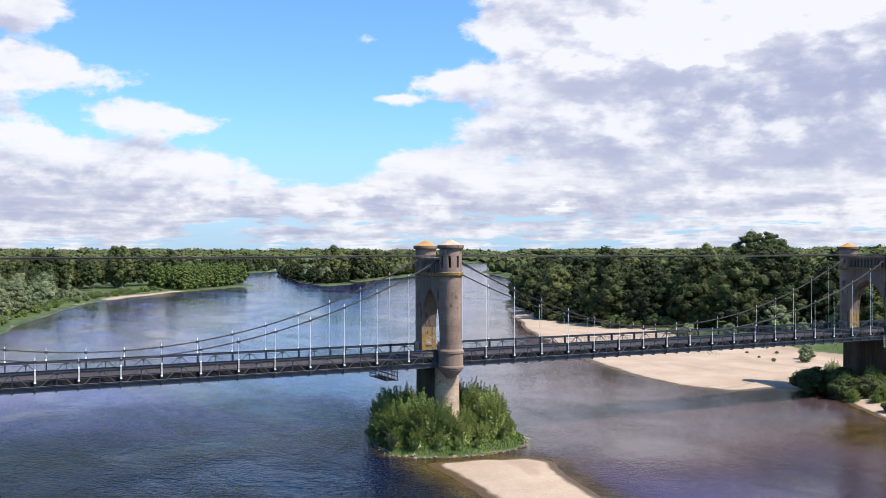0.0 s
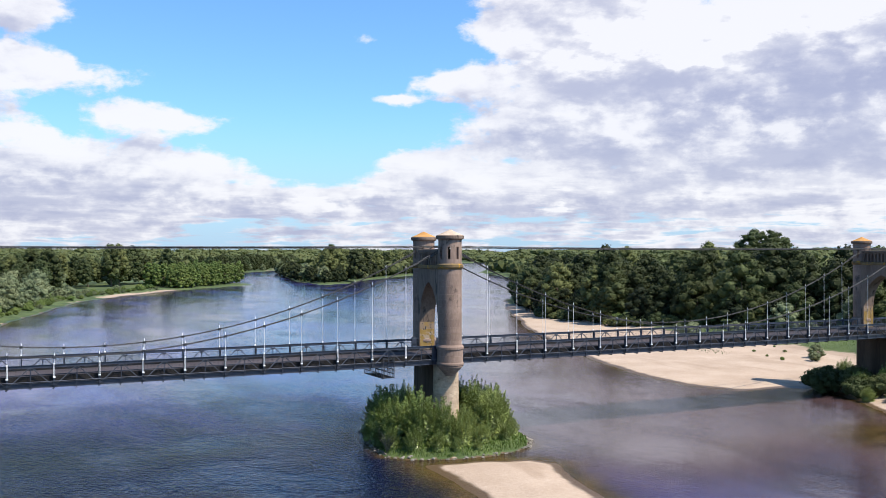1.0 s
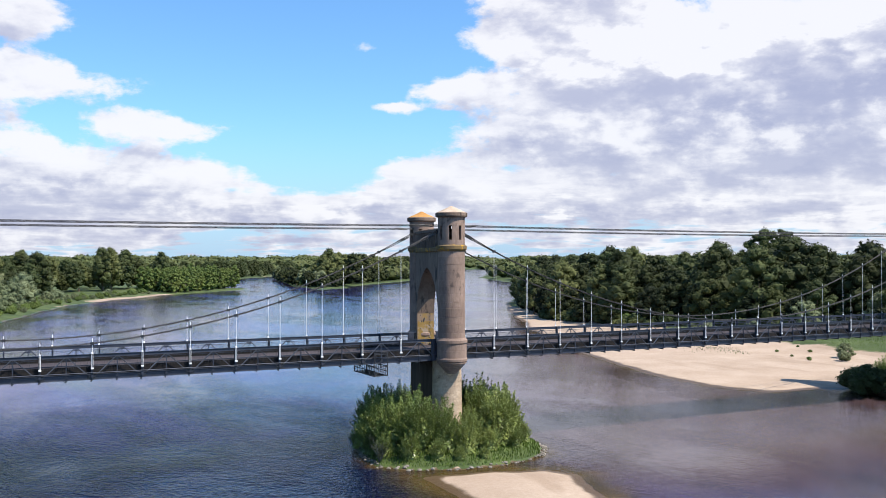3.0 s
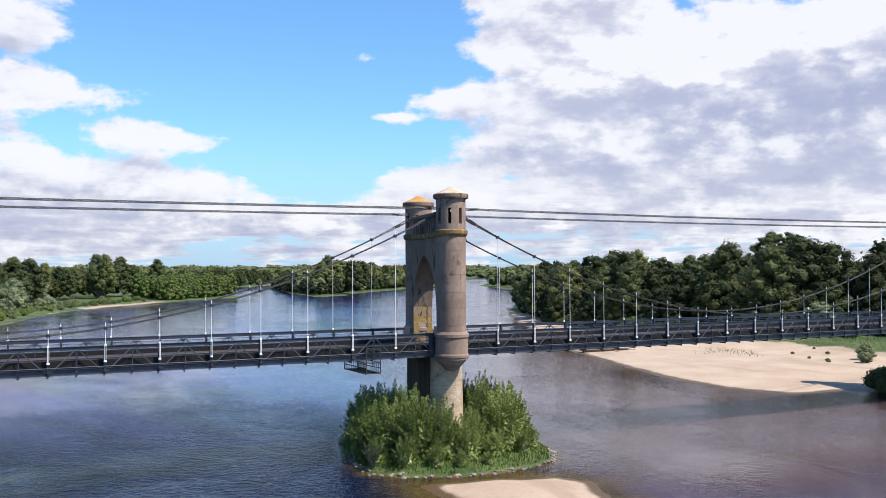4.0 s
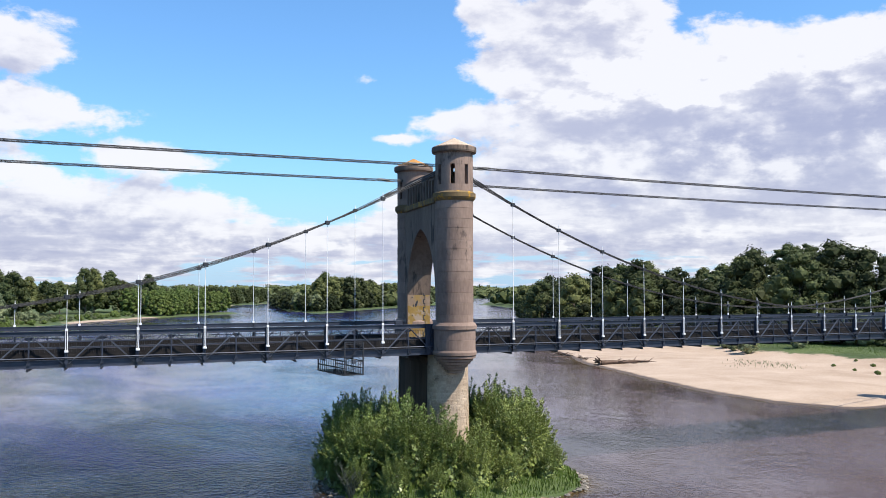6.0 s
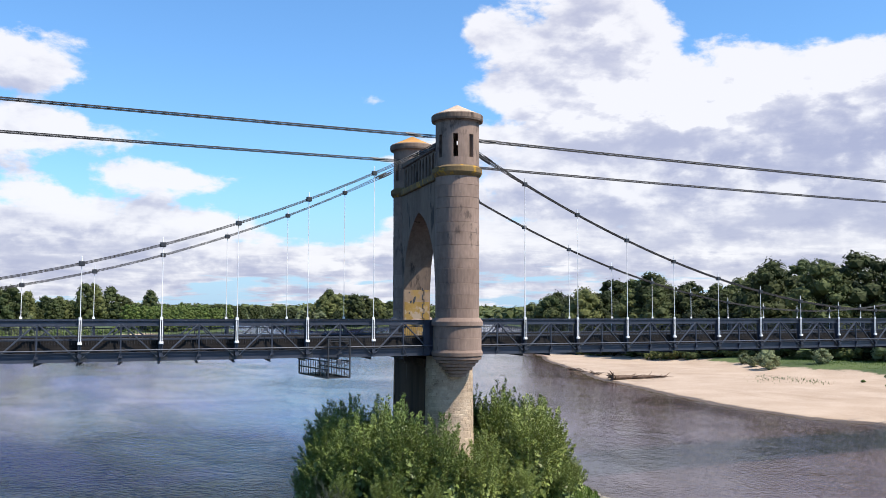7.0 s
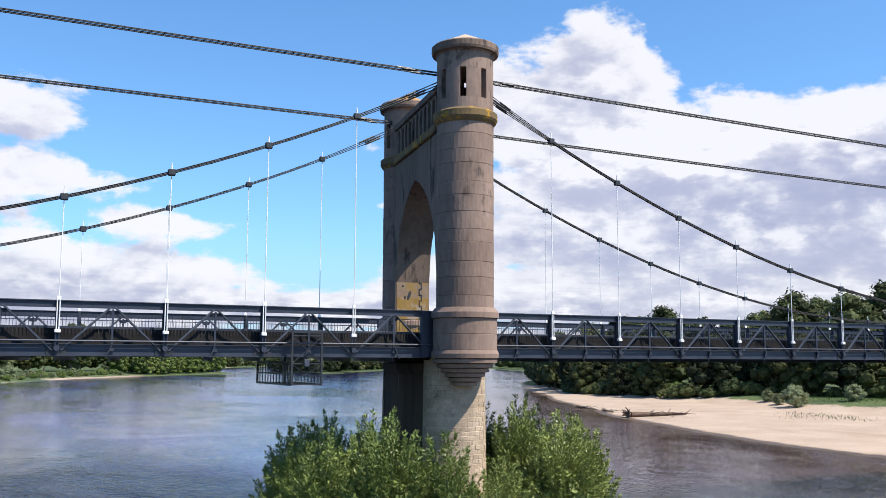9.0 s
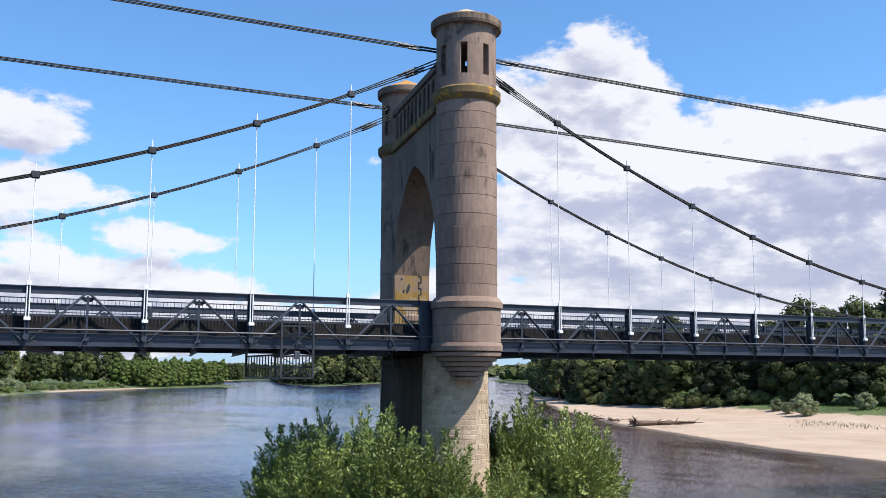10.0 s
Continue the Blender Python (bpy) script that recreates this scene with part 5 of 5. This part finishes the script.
# willow shrubs on the pier's island: leafy upright plumes over a shaded inside
def shrub_mesh(seed, plumes, leaves, height, spread):
    rng = np.random.RandomState(seed)
    centres, normals, stems = [], [], []
    sv, sf, count = [], [], 0
    for k in range(plumes):
        a = 2.39996 * k + rng.uniform(-0.4, 0.4)
        lean = math.sqrt((k + 0.5) / plumes)
        out = np.array((math.cos(a), math.sin(a), 0))
        foot = out * 0.3 * lean * spread
        h = height * (1.0 - 0.58 * lean ** 2.4) * rng.uniform(0.74, 1.12)
        reach = spread * lean * rng.uniform(0.85, 1.08)
        start = 0.16 + 0.30 * (1 - lean)
        tip = foot * 0 + out * reach + np.array((0, 0, h))
        ts = start + (1 - start) * rng.uniform(0, 1, leaves) ** 0.9
        line = foot * (1 - ts[:, None]) + out * (reach * ts[:, None] ** 1.35) + np.array((0, 0, 1.0)) * (h * ts[:, None])
        u = (ts[:, None] - start) / (1 - start)
        wide = 0.21 * np.sin(math.pi * np.clip(0.12 + 0.86 * u, 0, 1)) ** 0.8 * rng.uniform(0.35, 1.05, (leaves, 1)) + 0.02
        around = rng.normal(size=(leaves, 3)) * np.array((1, 1, 0.35))
        around /= np.linalg.norm(around, axis=1, keepdims=True)
        centres.append(line + around * wide)
        normals.append(around * 0.8 + out * 0.4 + np.array((0, 0, 0.45)) + rng.normal(size=(leaves, 3)) * 0.35)
        lean_dir = out * reach * 1.2 + np.array((0, 0, h))
        stems.append(np.repeat((lean_dir / np.linalg.norm(lean_dir))[None, :], leaves, 0))
        mid = foot * 0.5 + out * reach * 0.39 + np.array((0, 0, h * 0.5))
        w = np.array((-math.sin(a), math.cos(a), 0)) * 0.022
        sv.append(np.array([foot - w, foot + w, mid + w * 0.7, mid - w * 0.7, tip]))
        sf.extend([(count, count + 1, count + 2, count + 3), (count + 3, count + 2, count + 4)])
        count += 5
    v, f = narrow_leaves(rng, np.concatenate(centres), np.concatenate(normals), np.concatenate(stems), 0.18, 0.088)
    # larger leaves fill the shaded inside
    n = 900
    d = rng.normal(size=(n, 3))
    d /= np.linalg.norm(d, axis=1, keepdims=True)
    d[:, 2] = np.abs(d[:, 2])
    inner = d * rng.uniform(0.3, 1, (n, 1)) ** 0.5 * np.array((spread * 0.72, spread * 0.72, height * 0.66)) + np.array((0, 0, 0.15))
    v2, f2 = leaf_quads(rng, inner, d + rng.normal(size=(n, 3)) * 0.3, 0.48, 0.28)
    leaves_me = mesh_from("leaf_mass", np.concatenate([v, v2]), f.tolist() + (f2 + len(v)).tolist(), LEAF_WILLOW)
    stems_me = mesh_from("woody_base", np.concatenate(sv), sf, BARK)
    return leaves_me, stems_me


SHRUBS = [shrub_mesh(s, 88, 165, 5.8, 2.4) for s in (51, 52, 53)]
shrub_rng = random.Random(5)


def shrub(x, y, scale, tall=1.0):
    leaves_me, stems_me = shrub_rng.choice(SHRUBS)
    ob = thing("willow_shrub", "bright green willow shrub with many upright leafy stems", "shrub", "willow shrubs round the pier",
               pose(x, y, ground_at(x, y) - 0.05, 0, 0, shrub_rng.uniform(0, 360)) @ Matrix.Diagonal((scale, scale, scale * tall, 1)))
    again("leaf_mass", leaves_me, ob, Matrix())
    again("woody_base", stems_me, ob, Matrix())


for x, y, s, t in ((-5.0, -7.6, 1.08, 1.0), (-2.6, -8.6, 0.95, 1.0), (-7.2, -5.0, 1.0, 1.0), (-4.2, -4.4, 1.05, 1.05), (-7.8, -1.4, 0.95, 1.05), (-5.2, 0.2, 1.0, 1.05), (-6.4, 3.2, 0.95, 1.0), (-3.8, 4.8, 0.95, 1.0), (-4.0, 8.0, 0.9, 1.0),
                   (4.4, -7.8, 1.08, 1.0), (6.8, -5.8, 1.02, 1.0), (3.8, -4.6, 1.02, 1.1), (8.0, -2.8, 1.0, 1.0), (5.6, -1.6, 1.05, 1.1), (8.4, 1.0, 0.95, 1.05), (5.8, 2.8, 1.0, 1.05), (7.4, 5.6, 0.9, 1.0), (4.4, 8.0, 0.9, 1.0), (1.0, 10.6, 0.88, 1.0),
                   (0.6, -8.2, 0.85, 0.85), (-0.8, -10.0, 0.7, 0.85), (2.4, -9.9, 0.55, 0.8), (-8.8, -6.6, 0.52, 0.85), (-6.9, -9.2, 0.58, 0.85), (-4.4, -10.8, 0.45, 0.85), (8.4, -7.0, 0.5, 0.8), (9.8, -3.6, 0.5, 0.8), (6.0, -9.4, 0.48, 0.8),
                   (-9.0, -3.2, 0.5, 0.85), (-8.4, 1.4, 0.55, 0.9), (-2.4, 9.8, 0.75, 0.9), (9.6, 4.2, 0.65, 0.9), (-2.2, -11.6, 0.34, 0.8), (0.6, -11.9, 0.30, 0.7)):
    shrub(x, y, s, t)


# a half-dead bush at the island's edge
bare = thing("bare_bush", "half-dead dark bush with thin twigs at the island's edge", "bush", m=pose(-9.6, -7.4, ground_at(-9.6, -7.4)))
twig_rng = random.Random(17)
for k in range(26):
    a, tilt, tall = twig_rng.uniform(0, 6.28), twig_rng.uniform(0.05, 0.6), twig_rng.uniform(1.3, 2.9)
    tip = Vector((math.cos(a) * tilt * tall, math.sin(a) * tilt * tall, tall))
    bm = tube(bmesh.new(), [(0.1 * math.cos(a), 0.1 * math.sin(a), 0), tip * 0.5 + Vector((twig_rng.uniform(-0.1, 0.1), twig_rng.uniform(-0.1, 0.1), 0)), tip], [0.022, 0.015, 0.005], 4)
    for i in range(6):
        p = tip * twig_rng.uniform(0.4, 0.98)
        b = twig_rng.uniform(0, 6.28)
        q = p + Vector((math.cos(b), math.sin(b), 1.1)) * twig_rng.uniform(0.15, 0.45)
        tube(bm, [p, (p + q) / 2, q], [0.011, 0.014, 0.004], 4)
    part("twig", bm, DEAD_TWIG, bare)


# scrub round the second tower's foot
for x, y, s, t in ((80, 4, 0.9, 0.85), (83, 8, 0.9, 0.9), (82, -1, 0.95, 0.85), (86, 3, 1.0, 0.9), (78, -6, 0.7, 0.7), (81, -10, 0.8, 0.75), (85, -8, 0.9, 0.8), (89, -12, 1.0, 0.8), (84, -15, 0.8, 0.7), (93, -9, 1.0, 0.9),
                   (78, -14, 0.6, 0.6), (88, -19, 0.9, 0.7), (96, -3, 1.0, 0.9), (94, 12, 1.0, 0.9), (88, 12, 0.8, 0.8), (99, 6, 1.0, 0.9), (74, -17, 0.5, 0.6), (82, -21, 0.8, 0.7), (95, -18, 1.0, 0.8), (84, 0, 0.9, 0.8), (87, -3, 1.0, 0.9), (83, -5, 0.8, 0.8), (90, -6, 1.1, 0.9), (80, -2, 0.7, 0.7), (86, 9, 0.9, 0.9), (91, -15, 1.0, 0.8), (79, -10, 0.6, 0.6)):
    if (x * 7 + y * 3) % 3 < 1.3:
        shrub(x, y, s * 0.95, t * 0.85)
    else:
        plant("scrub", x, y, 1.05 * s)


def grass_patch(name, seed, polygon, number, height, label, inset=0.3, avoid=None):
    rng = np.random.RandomState(seed)
    xs, ys = [p[0] for p in polygon], [p[1] for p in polygon]
    px, py = rng.uniform(min(xs), max(xs), number), rng.uniform(min(ys), max(ys), number)
    keep = inside_distance(px, py, polygon) > inset
    px, py = px[keep], py[keep]
    z = land_height(px, py)[0]
    keep = z > 0.12
    px, py, z = px[keep], py[keep], z[keep]
    n = len(px)
    tuft = 0.6 + 0.6 * (wobble(px, py, 0.8, seed) > 0)
    c = np.stack([px, py, z + height * 0.35 * tuft], 1)
    nor = rng.normal(size=(n, 3)) * np.array((1, 1, 0.25))
    v, f = leaf_quads(rng, c, nor, height, height * 0.16, upright=0.8)
    return tagged(new(name, mesh_from(name, v, f, GRASS)), label, "grass", kind="stuff")


grass_patch("island_grass", 61, PIER_ISLAND, 26000, 0.42, "long green grass round the pier island's edge")
grass_patch("bank_grass", 62, [(124, 14), (128, 46), (131, 78), (134, 100), (144, 128), (166, 130), (166, 60), (146, 12)], 26000, 0.36, "green grass strip between sand and woods")
tuft_v, tuft_f, tuft_n = [], [], 0
for i, (x, y) in enumerate(((108.8, 74.6), (107.5, 71.5), (108.3, 69.0), (109.6, 68.4), (107.7, 64.5), (106.2, 61.2), (109.5, 72.0), (106, 57), (104.5, 63), (107, 59.4), (99, 64.7), (110, 66), (105, 70), (108, 62))):
    rng = np.random.RandomState(80 + i)
    n = 18
    c = np.stack([x + rng.normal(0, 1.3, n), y + rng.normal(0, 1.3, n), ground_at(x, y) + rng.uniform(0.05, 0.6, n)], 1)
    v, f = leaf_quads(rng, c, rng.normal(size=(n, 3)) * np.array((1, 1, 0.3)), 0.55, 0.09, upright=0.7)
    tuft_v.append(v)
    tuft_f.extend((f + tuft_n).tolist())
    tuft_n += len(v)
tagged(new("sand_plants", mesh_from("sand_plants", np.concatenate(tuft_v), tuft_f, LEAF_GREY)), "sparse grey-green plants on dry sand", "plants", kind="stuff")

# rocks along the island's edge
rock_rng = random.Random(9)
rock_meshes = []
for v in range(4):
    bm = bmesh.new()
    bmesh.ops.create_icosphere(bm, subdivisions=2, radius=0.5)
    for vert in bm.verts:
        vert.co *= 1 + 0.35 * noise.noise(vert.co * 2.1 + Vector((v * 7, 0, 0)))
        vert.co.z *= 0.6
    me = bpy.data.meshes.new("rock")
    bm.to_mesh(me)
    bm.free()
    me.materials.append(ROCK)
    rock_meshes.append(me)
for x, y in along(PIER_ISLAND[:9] , 0.42, 0.35, rock_rng):
    s = rock_rng.uniform(0.18, 0.6)
    ob = again("rock", rock_rng.choice(rock_meshes), None, pose(x, y, max(0.0, ground_at(x, y)) + 0.03, 0, 0, rock_rng.uniform(0, 360)) @ Matrix.Diagonal((s, s * rock_rng.uniform(0.7, 1.2), s, 1)))
    tagged(ob, "pale rounded stone at the island's waterline", "rock", "stones round the island")

# stranded trees on the sand
def stranded_tree(x, y, turn, length, thick, branches, seed, label):
    """A bare trunk lying on the sand with a root plate and broken branches."""
    log = thing("driftwood", label, "driftwood", "stranded trees on the sand", pose(x, y, ground_at(x, y) + thick * 0.3, 0, 0, turn))
    rng = random.Random(seed)
    pts = [(length * t, rng.uniform(-0.04, 0.04) * length, thick * (0.7 - 0.2 * t) + rng.uniform(0, 0.03) * length * t) for t in (0, 0.25, 0.5, 0.75, 1.0)]
    part("trunk", tube(bmesh.new(), pts, [thick * k for k in (1.0, 0.85, 0.7, 0.5, 0.15)], 8), DRIFT, log)
    for k in range(9):
        a = 2 * math.pi * k / 9 + rng.uniform(-0.3, 0.3)
        r = thick * rng.uniform(2.0, 3.6)
        part("root", tube(bmesh.new(), [(0.1, 0, thick * 0.7), (-thick, r * 0.5 * math.cos(a), thick * 0.8 + r * 0.5 * math.sin(a)), (-thick * rng.uniform(1, 2.4), r * math.cos(a), max(-0.2, thick * 0.8 + r * 0.8 * math.sin(a)))], [thick * 0.5, thick * 0.3, thick * 0.08], 5), DRIFT, log)
    for k in range(branches):
        t = rng.uniform(0.25, 0.95)
        a = rng.choice((-1, 1)) * rng.uniform(0.3, 1.2)
        d = length * rng.uniform(0.18, 0.45)
        z = thick * 0.6
        part("branch", tube(bmesh.new(), [(length * t, 0, z), (length * t + d * 0.5 * math.cos(a), d * 0.5 * math.sin(a), z + rng.uniform(-0.1, 0.5)), (length * t + d * math.cos(a), d * math.sin(a), z + rng.uniform(-0.3, 0.9))], [thick * 0.34, thick * 0.2, thick * 0.05], 5), DRIFT, log)


stranded_tree(83.6, 88.6, -12, 11.0, 0.5, 13, 3, "stranded bleached tree trunk with bare branches on the sand")
stranded_tree(85.6, 92.5, -35, 8.0, 0.32, 10, 4, "tangled grey-brown dead branches beside a stranded trunk")
stranded_tree(97.0, 124.0, 249, 13.0, 0.26, 8, 5, "thin dark dead tree lying along the waterline")
stranded_tree(92.0, 108.0, 246, 9.0, 0.22, 8, 6, "thin dark dead tree lying along the waterline")
